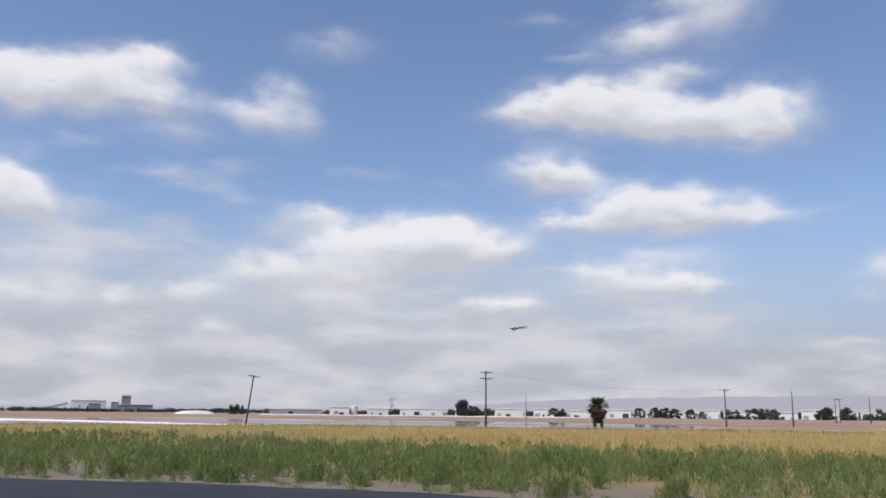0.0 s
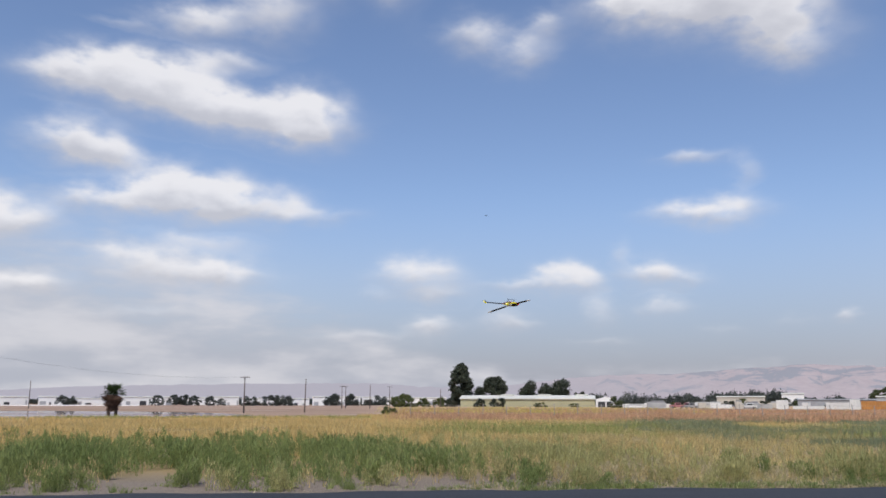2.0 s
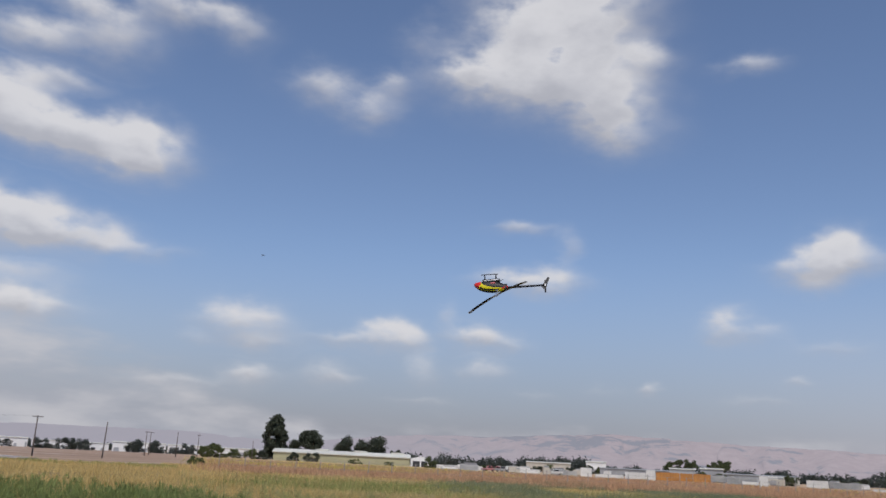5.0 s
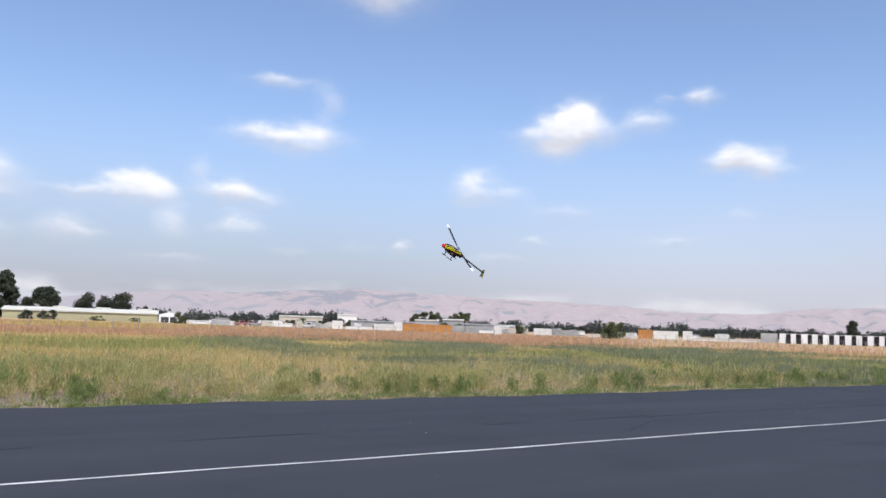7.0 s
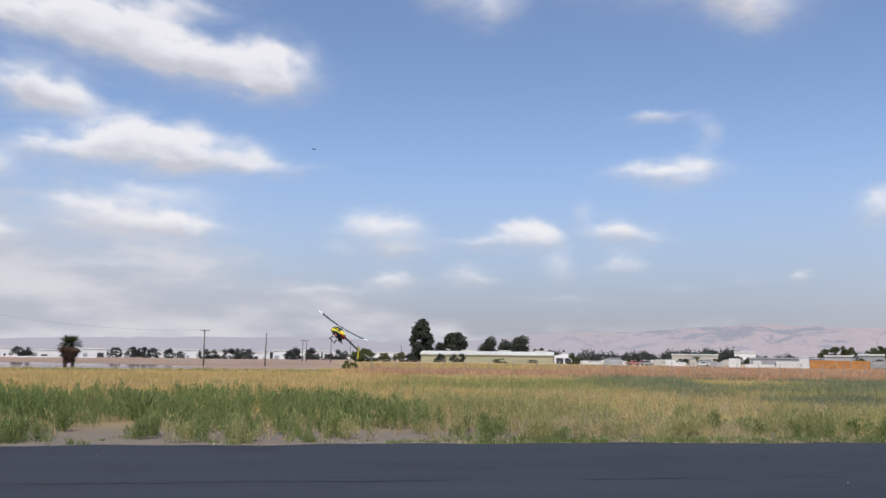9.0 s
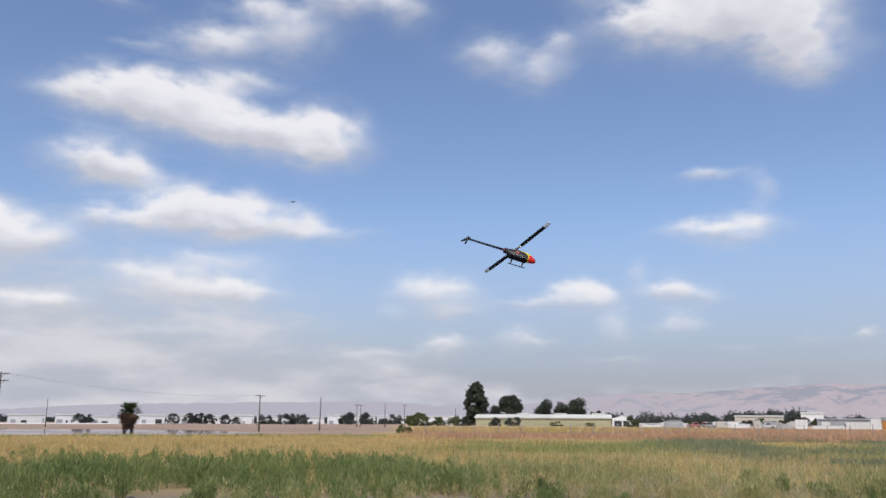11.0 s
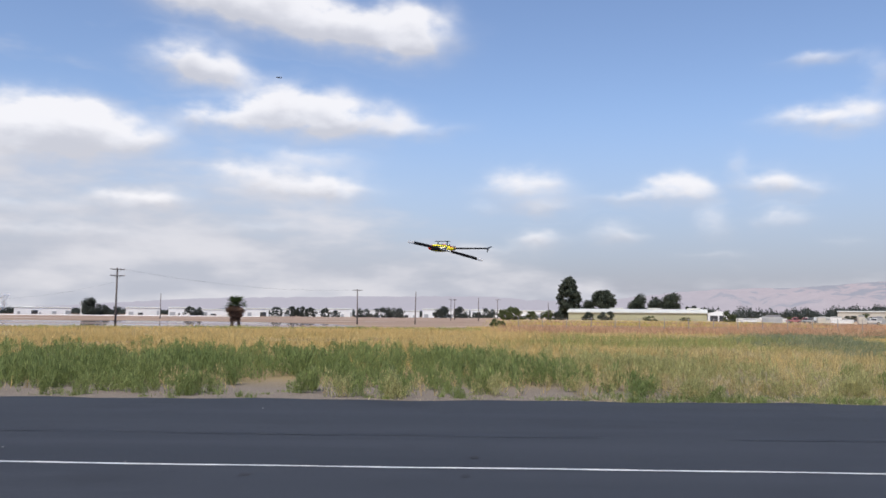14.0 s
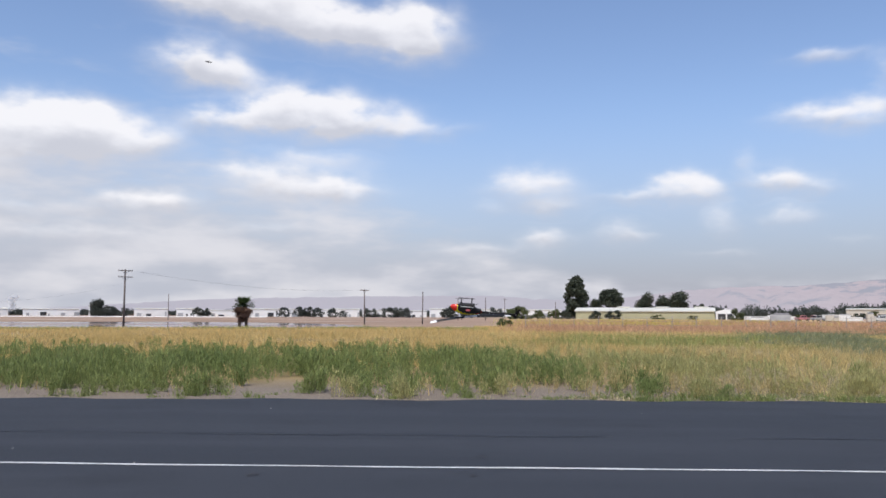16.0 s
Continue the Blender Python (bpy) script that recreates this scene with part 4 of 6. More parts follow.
D1, D2, D3 = 135.0, 190.0, 215.0
utility_pole(-23.0, D1, top_at(D1, 2.85), "tall weathered wooden utility pole with two crossarms by the pond", 2)
utility_pole(-38.95, 150, top_at(150, 2.40), "leaning wooden utility pole with a crossarm by the pond", 1, 7.0)
utility_pole(-7.45, D2, top_at(D2, 1.72), "wooden utility pole with one crossarm at the field edge", 1, -0.5)
utility_pole(-3.5, D3, top_at(D3, 1.58), "bare wooden utility pole without crossarm at the field edge", 0, 1.0)
utility_pole(-1.05, 330, top_at(330, 1.14), "far wooden utility pole with a crossarm", 1)
utility_pole(-0.8, 345, top_at(345, 1.12), "far thin wooden utility pole with a crossarm", 1)
utility_pole(0.84, 300, top_at(300, 1.2), "bare far wooden pole", 0, base=-0.4)
utility_pole(2.15, 360, top_at(360, 1.12), "far wooden utility pole with a crossarm", 1, base=-0.2)
utility_pole(5.6, 330, top_at(330, 0.9), "bare far wooden pole beside the shrubs", 0, base=-0.1)
utility_pole(-20.3, 330, top_at(330, 1.3), "bare far wooden pole on the mud flats", 0)


def airplane():
    p = thing("small_airplane", Matrix.Identity(4), "tiny dark light airplane far off in the sky", "airplane")
    part("fuselage", loft(bmesh.new(), [(4.0, 0, 0, 0.15, 0.15), (3.2, 0, 0, 0.55, 0.6), (0, 0, 0, 0.6, 0.75), (-4.5, 0, 0.2, 0.15, 0.2)], 10), M_DARK, p, smooth=True)
    bm = bmesh.new()
    box(bm, -0.2, 1.3, -5.2, 5.2, 0.55, 0.75, 0.06)
    part("wing", bm, M_DARK, p)
    bm = bmesh.new()
    box(bm, -4.5, -3.7, -1.7, 1.7, 0.2, 0.32, 0.03)
    part("tailplane", bm, M_DARK, p)
    bm = bmesh.new()
    box(bm, -4.6, -3.8, -0.06, 0.06, 0.2, 1.6, 0.02)
    part("tail_fin", bm, M_DARK, p)
    return p


light_airplane = airplane()


def cable(a, b, sag, label):
    bm = bmesh.new()
    a, b = Vector(a), Vector(b)
    pts = [a.lerp(b, i / 24) - Vector((0, 0, sag * 4 * (i / 24) * (1 - i / 24))) for i in range(25)]
    for p, q in zip(pts, pts[1:]):
        rod(bm, p, q, 0.0055, n=5)
    tagged(mesh_object("overhead_cable", bm, M_CABLE), label, "cable", "overhead cables")


cable(polar(-22.8, D1, top_at(D1, 2.8)), polar(-7.7, D2, top_at(D2, 1.70)), 1.2, "sagging overhead cable between two wooden poles")
cable(polar(-22.7, D1, top_at(D1, 2.75)), polar(-7.2, D2, top_at(D2, 1.70)), 1.3, "sagging overhead cable between two wooden poles")
cable(polar(-23.2, D1, top_at(D1, 1.9)), polar(-38.1, 150, top_at(150, 1.35)), 2.4, "low sagging cable between pole and leaning pole")
cable(polar(-38.4, 150, top_at(150, 1.3)), polar(-46, 420, top_at(420, 0.25)), 2.0, "low sagging cable from the leaning pole to the plant")


# ---- trees ----
def leaf_cloud(rng, blobs, count, size):
    """Triangles on and in a set of ellipsoids: (x, y, z, rx, ry, rz)."""
    blobs = np.array(blobs, float)
    wgt = (blobs[:, 3] * blobs[:, 5]) ** 1.0
    pick = rng.choice(len(blobs), count, p=wgt / wgt.sum())
    v = rng.normal(size=(count, 3))
    v /= np.linalg.norm(v, axis=1)[:, None]
    rad = rng.uniform(0.15, 1.0, count) ** 0.45 * rng.normal(1.0, 0.10, count)
    c = blobs[pick, :3] + v * blobs[pick, 3:] * rad[:, None]
    a = rng.normal(size=(count, 3, 3)) * size * rng.uniform(0.5, 1.3, count)[:, None, None]
    return c[:, None, :] + a


def tree(az, d, top, width, label, form="round", leaf=M_LEAF, seed=1, base=0.0, name="tree", group="trees behind the field"):
    rng = np.random.default_rng(seed)
    t = thing(name, facing(az, d, base), label, "tree" if name == "tree" else name.replace("_", " "), group)
    h = top - base
    bm = rod(bmesh.new(), (0, 0, -0.3), (0.02 * h, 0, h * 0.55), 0.022 * h + 0.05, 0.008 * h, 8)
    for k in range(5):
        a = rng.uniform(0, 2 * pi)
        z = h * rng.uniform(0.2, 0.45)
        rod(bm, (0.01 * h, 0, z), (width * 0.33 * cos(a), width * 0.3 * sin(a), z + h * rng.uniform(0.15, 0.35)), 0.009 * h, 0.003 * h, 6)
    part("trunk", bm, M_BARK, t, "grey-brown trunk and limbs", True)
    blobs = []
    n = 80 if form == "tall" else 34 if h > 8 else 22
    for k in range(n):
        if form == "tall":
            z = rng.uniform(0.06, 0.93)
            prof = width * 0.5 * (max(0.03, 1 - ((z - 0.36) / 0.62) ** 2) ** 0.7 if z > 0.36 else 0.72 + 0.75 * z)
            r = h * rng.uniform(0.05, 0.085)
        elif form == "flat":
            z = rng.uniform(0.45, 0.95)
            prof = width * 0.5 * (1.0 - 0.5 * max(0, z - 0.8) * 4)
            r = h * rng.uniform(0.07, 0.13)
        elif form == "bushy":
            z = rng.uniform(0.0, 0.82) ** 1.2
            prof = width * 0.5 * sqrt(max(0.08, 1 - (z - 0.15) ** 2 * 1.2)) * 0.9
            r = h * rng.uniform(0.12, 0.20)
        else:
            z = rng.uniform(0.12, 0.92)
            prof = width * 0.56 * sqrt(max(0.05, 1 - ((z - 0.45) / 0.6) ** 2))
            r = h * rng.uniform(0.06, 0.13)
        a = rng.uniform(0, 2 * pi)
        q = max(0.0, prof - r) * sqrt(rng.uniform(0.05, 1.0))
        blobs.append((q * cos(a), q * sin(a), z * h, r * 1.2, r * 1.2, r * rng.uniform(0.8, 1.1)))
    count = int(min(20000, 2400 + 850 * h))
    ob = triangles("crown", leaf_cloud(rng, blobs, count, h * 0.014 + 0.07), leaf, t)
    return t


def palm(az, d, top, base):
    rng = np.random.default_rng(8)
    t = thing("fan_palm", facing(az, d, base), "short fan palms with green heads over brown skirts of dead fronds", "palm")
    h = top - base
    for k, (x, s) in enumerate(((-0.55, 0.95), (0.6, 1.0))):
        part("trunk", rod(bmesh.new(), (x, 0.1 * k, -0.2), (x * 0.8, 0, h * 0.72 * s), 0.27, 0.22, 10), M_BARK, t, smooth=True)
    def fronds(n, lo, hi, reach, droop, zc):
        out = []
        for i in range(n):
            x0 = rng.choice([-0.35, 0.35])
            a, e = rng.uniform(0, 2 * pi), radians(rng.uniform(lo, hi))
            r = reach * rng.uniform(0.75, 1.1)
            d0 = np.array([cos(a) * cos(e), sin(a) * cos(e), sin(e)])
            side = np.array([-sin(a), cos(a), 0])
            root = np.array([x0, 0, zc + rng.uniform(-0.15, 0.15)])
            for f in np.linspace(-0.6, 0.6, 11):
                tip = root + d0 * r * cos(f) + side * r * sin(f) * 0.9 - np.array([0, 0, droop * abs(f) + 0.1])
                mid = root + d0 * r * 0.45
                out.append([mid - side * 0.06, mid + side * 0.06 + np.array([0, 0, 0.03]), tip])
                out.append([root - side * 0.02, root + side * 0.02, mid + side * 0.05 * f])
        return np.array(out)
    triangles("fronds", fronds(120, -12, 80, 1.75, 0.35, h * 0.76), M_FROND, t)
    triangles("dead_skirt", np.concatenate([fronds(190, -55, -8, 1.65, 0.25, h * 0.70), fronds(170, -85, -45, 1.55, 0.15, h * 0.62), fronds(90, -88, -70, 1.3, 0.1, h * 0.46)]), M_FROND_DEAD, t)
    return t


DP = 145.0
palm(-15.55, DP, top_at(DP, 1.10), -0.75)
DT = 430.0
tree(7.0, DT, top_at(DT, 2.76), 14.0, "tall dark eucalyptus tree behind the olive shed", "tall", seed=11)
tree(8.3, DT + 6, top_at(DT, 1.30), 9.0, "medium dark tree beside the tall eucalyptus", "bushy", seed=12)
tree(9.3, DT + 4, top_at(DT, 1.72), 14.0, "broad spreading dark tree behind the olive shed", "flat", seed=13)
tree(11.5, DT + 8, top_at(DT, 1.76), 13.0, "pointed dark tree behind the olive shed", "bushy", seed=14)
tree(12.7, DT + 10, top_at(DT, 1.50), 12.0, "dark tree behind the olive shed roof", "bushy", seed=15)
tree(13.7, DT + 6, top_at(DT, 1.78), 15.0, "broad dark tree behind the olive shed", "bushy", seed=16)
tree(15.0, DT + 20, top_at(DT, 0.85), 9.0, "low dark tree behind the olive shed", seed=17)
for i, (az, el, w, lab, leaf) in enumerate(((3.3, 0.78, 13, "round green shrub at the field edge", M_SHRUB), (2.6, 0.5, 9, "round green shrub at the field edge", M_SHRUB), (4.4, 0.42, 9, "low green shrub at the field edge", M_SHRUB),
        (5.5, 0.5, 8, "low green shrub at the field edge", M_SHRUB), (6.2, 0.4, 8, "low shrub below the eucalyptus", M_LEAF), (8.3, 0.42, 8, "dark shrub before the olive shed", M_LEAF), (9.5, 0.45, 11, "dark shrub before the olive shed", M_LEAF), (12.3, 0.12, 9, "low pale green shrub before the olive shed", M_SHRUB), (14.6, 0.08, 7, "low yellow-green shrub before the shed", M_SHRUB))):
    tree(az, 375, top_at(375, el), w * 0.9, lab, "bushy", leaf, 30 + i, 0.0, "shrub", "shrubs along the shed")
tree(2.21, 124, 1.2, 3.2, "low dark green bush in the dry grass", "bushy", M_SHRUB, 51, -0.15, "bush", "bushes in the field")
tree(46.3, 215, top_at(215, 0.85), 8.5, "round green tree beside the white trailers", "bushy", M_SHRUB, 52)
tree(33.7, 620, top_at(620, 1.06), 26.0, "wide pale green tree behind the yard", "flat", M_LEAF_LIGHT, 53)
tree(36.0, 640, top_at(640, 1.08), 20.0, "wide pale green tree behind the yard", "flat", M_LEAF_LIGHT, 54)
for i, (az, d, el, w) in enumerate(((24.2, 540, 0.24, 11), (25.4, 535, 0.20, 12), (26.7, 545, 0.28, 12), (27.7, 650, 0.46, 12), (28.4, 655, 0.40, 12), (29.2, 650, 0.52, 13))):
    tree(az, d, top_at(d, el), w, "low dark tree before the buildings of the yard", "bushy", M_LEAF, 320 + i, group="trees behind the yard")
tree(60.9, 330, top_at(330, 1.2), 6.0, "slim dark cypress beside the storage row", "tall", M_LEAF, 55)
for i, (az, el, w) in enumerate(((-12.9, 0.42, 12), (-11.8, 0.46, 12), (-11.2, 0.48, 11), (-10.6, 0.4, 10), (-9.6, 0.38, 9), (-8.9, 0.2, 9), (-7.0, 0.45, 16), (-5.6, 0.52, 20), (-4.8, 0.5, 18),
        (-1.75, 0.66, 16), (-0.35, 0.64, 14), (0.7, 0.4, 13), (1.6, 0.5, 14), (-18.2, 0.45, 20), (-24.6, 0.95, 14), (-24.2, 0.55, 20), (-23.4, 0.4, 16), (-39.6, 0.45, 16))):
    tree(az, 680, top_at(680, el + 0.06), w * 1.15, "dark tree before the far white warehouses", "tall" if w < 12.5 else "bushy", M_HAZY_LEAF, 70 + i, -0.7, group="far trees along the flats")


def tree_line(name, spans, d, seed, label, leaf=M_HAZY_LEAF):
    """Far belts of trees: spans of azimuth with the height they reach, in degrees."""
    rng = np.random.default_rng(seed)
    out = []
    for a0, a1, el, fill in spans:
        n = int((a1 - a0) * 11 * fill)
        for k in range(n):
            az = rng.uniform(a0, a1)
            grove = 0.62 + 0.55 * noise.noise((az * 0.9, seed, 0.0)) + 0.25 * noise.noise((az * 3.1, seed, 4.0))
            top = top_at(d, el * min(1.15, max(0.25, grove * rng.uniform(0.75, 1.2))))
            p = polar(az, d + rng.uniform(-40, 40))
            w = rng.uniform(4.0, 9.5)
            blobs = [(p.x + rng.normal() * w * 0.32, p.y + rng.normal() * w * 0.32, top * z, w * q, w * q, top * 0.24) for z, q in ((0.15, 0.62), (0.35, 0.7), (0.58, 0.58), (0.78, 0.36))]
            out.append(leaf_cloud(rng, blobs, 170, 0.6))
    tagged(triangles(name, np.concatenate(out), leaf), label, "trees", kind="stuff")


tree_line("tree_belt", [(15.5, 20, 0.75, 1.0), (20, 25, 0.85, 1.2), (23.5, 28, 1.15, 2.2), (28, 33, 0.65, 1.2), (33, 45, 0.72, 1.3), (45, 52, 0.8, 1.5), (52, 72, 0.72, 1.6), (72, 120, 0.7, 1.0)], 760, 21, "dark belt of trees below the hills")
tree_line("tree_belt", [(-70, -50, 0.14, 0.9), (-50, -44, 0.06, 0.7), (-44, -37, 0.18, 1.2), (-37, -30, 0.18, 0.6), (-30, -16, 0.38, 1.2), (-16, 8, 0.42, 1.2)], 1050, 22, "thin far belt of trees behind the warehouses")


# ---- buildings ----
def long_building(az0, az1, d, el, label, wall=M_WHITE, base=-0.7, roof=M_ROOF, bays=5, depth=30, name="warehouse", group="far warehouses", turn=0.0):
    width = 2 * d * tan(radians((az1 - az0) / 2))
    h = top_at(d, el + (0.05 if base < -0.5 else 0.0)) - base
    b = thing(name, facing((az0 + az1) / 2, d, base, turn), label, "building", group)
    bm = bmesh.new()
    box(bm, -width / 2, width / 2, 0, depth, -0.5, h * 0.93)
    part("wall", bm, wall, b)
    bm = bmesh.new()
    vs = [(-width / 2 - 0.4, -0.5, h * 0.93), (width / 2 + 0.4, -0.5, h * 0.93), (width / 2 + 0.4, depth / 2, h * 1.02), (-width / 2 - 0.4, depth / 2, h * 1.02), (width / 2 + 0.4, depth + 0.5, h * 0.93), (-width / 2 - 0.4, depth + 0.5, h * 0.93)]
    for dz in (0, 0.35):
        q = [bm.verts.new((x, y, z + dz)) for x, y, z in vs]
        bm.faces.new(q[:4])
        bm.faces.new((q[3], q[2], q[4], q[5]))
        if dz:
            for i, j in ((0, 1), (1, 2), (2, 4), (4, 5), (5, 3), (3, 0)):
                bm.faces.new((lo[i], lo[j], q[j], q[i]))
        lo = q
    bmesh.ops.recalc_face_normals(bm, faces=bm.faces)
    part("roof", bm, roof, b)
    for k in range(bays):
        jit = sin(az0 * 7.3 + k * 4.1)
        x = -width / 2 + width * (k + 0.5 + 0.3 * jit) / bays
        half = min(2.2, width / bays * 0.25) * (0.8 + 0.5 * sin(az1 * 3.7 + k * 2.3))
        bm = bmesh.new()
        box(bm, x - half, x + half, -0.12, 0.02, 0, h * (0.42 + 0.15 * jit), 0.03)
        part("loading_door", bm, M_DARK if k % 4 == 1 else M_GREYWALL, b)
    return b


long_building(-15.1, -11.9, 760, 0.30, "long low white warehouse beyond the mud flats", bays=4)
long_building(-11.2, -9.9, 780, 0.28, "low white warehouse beyond the mud flats", bays=2)
long_building(-9.8, -7.8, 740, 0.32, "bright white warehouse with dark doors beyond the mud flats", bays=5)
long_building(-7.6, -5.0, 720, 0.24, "low white warehouse beyond the mud flats", bays=3)
long_building(-4.9, -3.2, 760, 0.22, "low white warehouse beyond the mud flats", bays=3)
long_building(-3.0, 0.2, 720, 0.36, "long cream warehouse wall beyond the mud flats", bays=6)
long_building(0.3, 2.6, 740, 0.34, "white warehouse with long roof beyond the flats", bays=4)
long_building(2.6, 6.0, 700, 0.36, "white warehouse behind the green shrubs", bays=4, base=-0.3)
long_building(-33.5, -32.2, 880, 0.30, "small white building with a pale roof by the ponds", bays=2)
long_building(-31.0, -29.6, 900, 0.22, "low pale building by the ponds", bays=2)
long_building(-28.8, -25.6, 900, 0.22, "long low pale building by the ponds", bays=5)
long_building(-22.4, -20.3, 860, 0.28, "white shed by the ponds", bays=3)
long_building(-19.8, -18.2, 860, 0.30, "white shed with dark openings by the ponds", bays=3)
long_building(-37.5, -34.0, 980, 0.12, "low grey building by the ponds", M_GREYWALL, bays=4)
long_building(-18.0, -15.4, 900, 0.2, "low white building by the ponds", bays=3)
# salt works on the far left
long_building(-49.6, -47.6, 1150, 0.56, "large pale salt works hall", M_WHITE, bays=3, name="salt_works", group="salt works")
long_building(-48.6, -47.9, 1120, 0.34, "grey annexe of the salt works", M_TOWER, roof=M_TOWER, bays=1, depth=20, name="salt_works", group="salt works")
long_building(-47.3, -46.85, 1180, 0.48, "grey loading building of the salt works", M_GREYWALL, bays=1, depth=20, name="salt_works", group="salt works")
long_building(-46.7, -46.15, 1150, 0.84, "tall dark grey tower of the salt works", M_TOWER, roof=M_TOWER, bays=0, depth=12, name="salt_works", group="salt works")
long_building(-46.9, -44.8, 1140, 0.28, "long grey wing of the salt works", M_TOWER, roof=M_TOWER, bays=3, depth=20, name="salt_works", group="salt works")
# right side, behind the yard
long_building(23.7, 26.6, 560, 0.46, "long cream office building behind the yard", M_CREAM, 0.0, bays=6)
long_building(27.6, 28.9, 700, 0.66, "small white building with a curved pale roof", M_WHITE, 0.0, bays=2)
long_building(32.9, 34.5, 480, 0.46, "low building with a bright white roof edge", M_GREYWALL, 0.0, bays=4)
long_building(34.8, 36.2, 470, 0.55, "grey two-storey building in the yard", M_GREYWALL, 0.0, bays=3)
long_building(28.5, 40.5, 520, 0.28, "very long low grey industrial roof behind the yard", M_GREYWALL, 0.0, M_GREYWALL, bays=8)
long_building(38.4, 40.6, 420, 0.20, "pale grey works building in the yard", M_GREYWALL, 0.0, bays=3)


def conveyor():
    c = thing("conveyor", facing(-50.2, 1140, -0.7), "dark inclined conveyor gallery of the salt works", "conveyor")
    part("gallery", rod(bmesh.new(), (-30, 0, 1), (8, 0, 10), 1.3, n=8), M_GREYWALL, c)
    for x, z in ((-18, 3.8), (-6, 6.6), (5, 9.2)):
        part("leg", rod(bmesh.new(), (x, 0, -0.5), (x, 0, z), 0.35, n=6), M_GREYWALL, c)
    for az, d, h, r in ((-25.0, 900, 11.0, 1.3), (-31.9, 900, 8.5, 4.0), (-29.8, 920, 7.0, 3.0), (-26.0, 920, 6.5, 2.0)):
        s = thing("storage_tank", facing(az, d, -0.7), "white cylindrical tank by the ponds", "tank", "tanks by the ponds")
        part("shell", rod(bmesh.new(), (0, 0, -0.3), (0, 0, h), r, n=20), M_WHITE, s, smooth=False)
        part("cap", rod(bmesh.new(), (0, 0, h), (0, 0, h + r * 0.3), r, r * 0.2, 20), M_ROOF, s)


conveyor()


def steam():
    m = bpy.data.materials.new("thin_steam")
    m.use_nodes = True
    nt = m.node_tree
    clear, white, mix = node(nt, "ShaderNodeBsdfTransparent"), node(nt, "ShaderNodeMixShader"), node(nt, "ShaderNodeMixShader")
    for i, kind in enumerate(("ShaderNodeBsdfDiffuse", "ShaderNodeBsdfTranslucent")):
        side = node(nt, kind)
        side.inputs[0].default_value = (0.95, 0.95, 0.96, 1)
        nt.links.new(side.outputs[0], white.inputs[1 + i])
    mix.inputs[0].default_value = 0.13
    nt.links.new(clear.outputs[0], mix.inputs[1])
    nt.links.new(white.outputs[0], mix.inputs[2])
    nt.links.new(mix.outputs[0], nt.nodes["Material Output"].inputs[0])
    rng = np.random.default_rng(12)
    blobs = [(1.5 * sin(k * 0.9) - 0.9 + 0.5 * k, 0, 4 + 2.0 * k, 2.2 + 0.45 * k, 2, 2.0) for k in range(8)]
    ob = triangles("steam_plume", leaf_cloud(rng, blobs, 1500, 0.75), m)
    ob.matrix_world = facing(-29.45, 930)
    tagged(ob, "thin white steam plume rising from the salt works", "steam", kind="stuff")


steam()


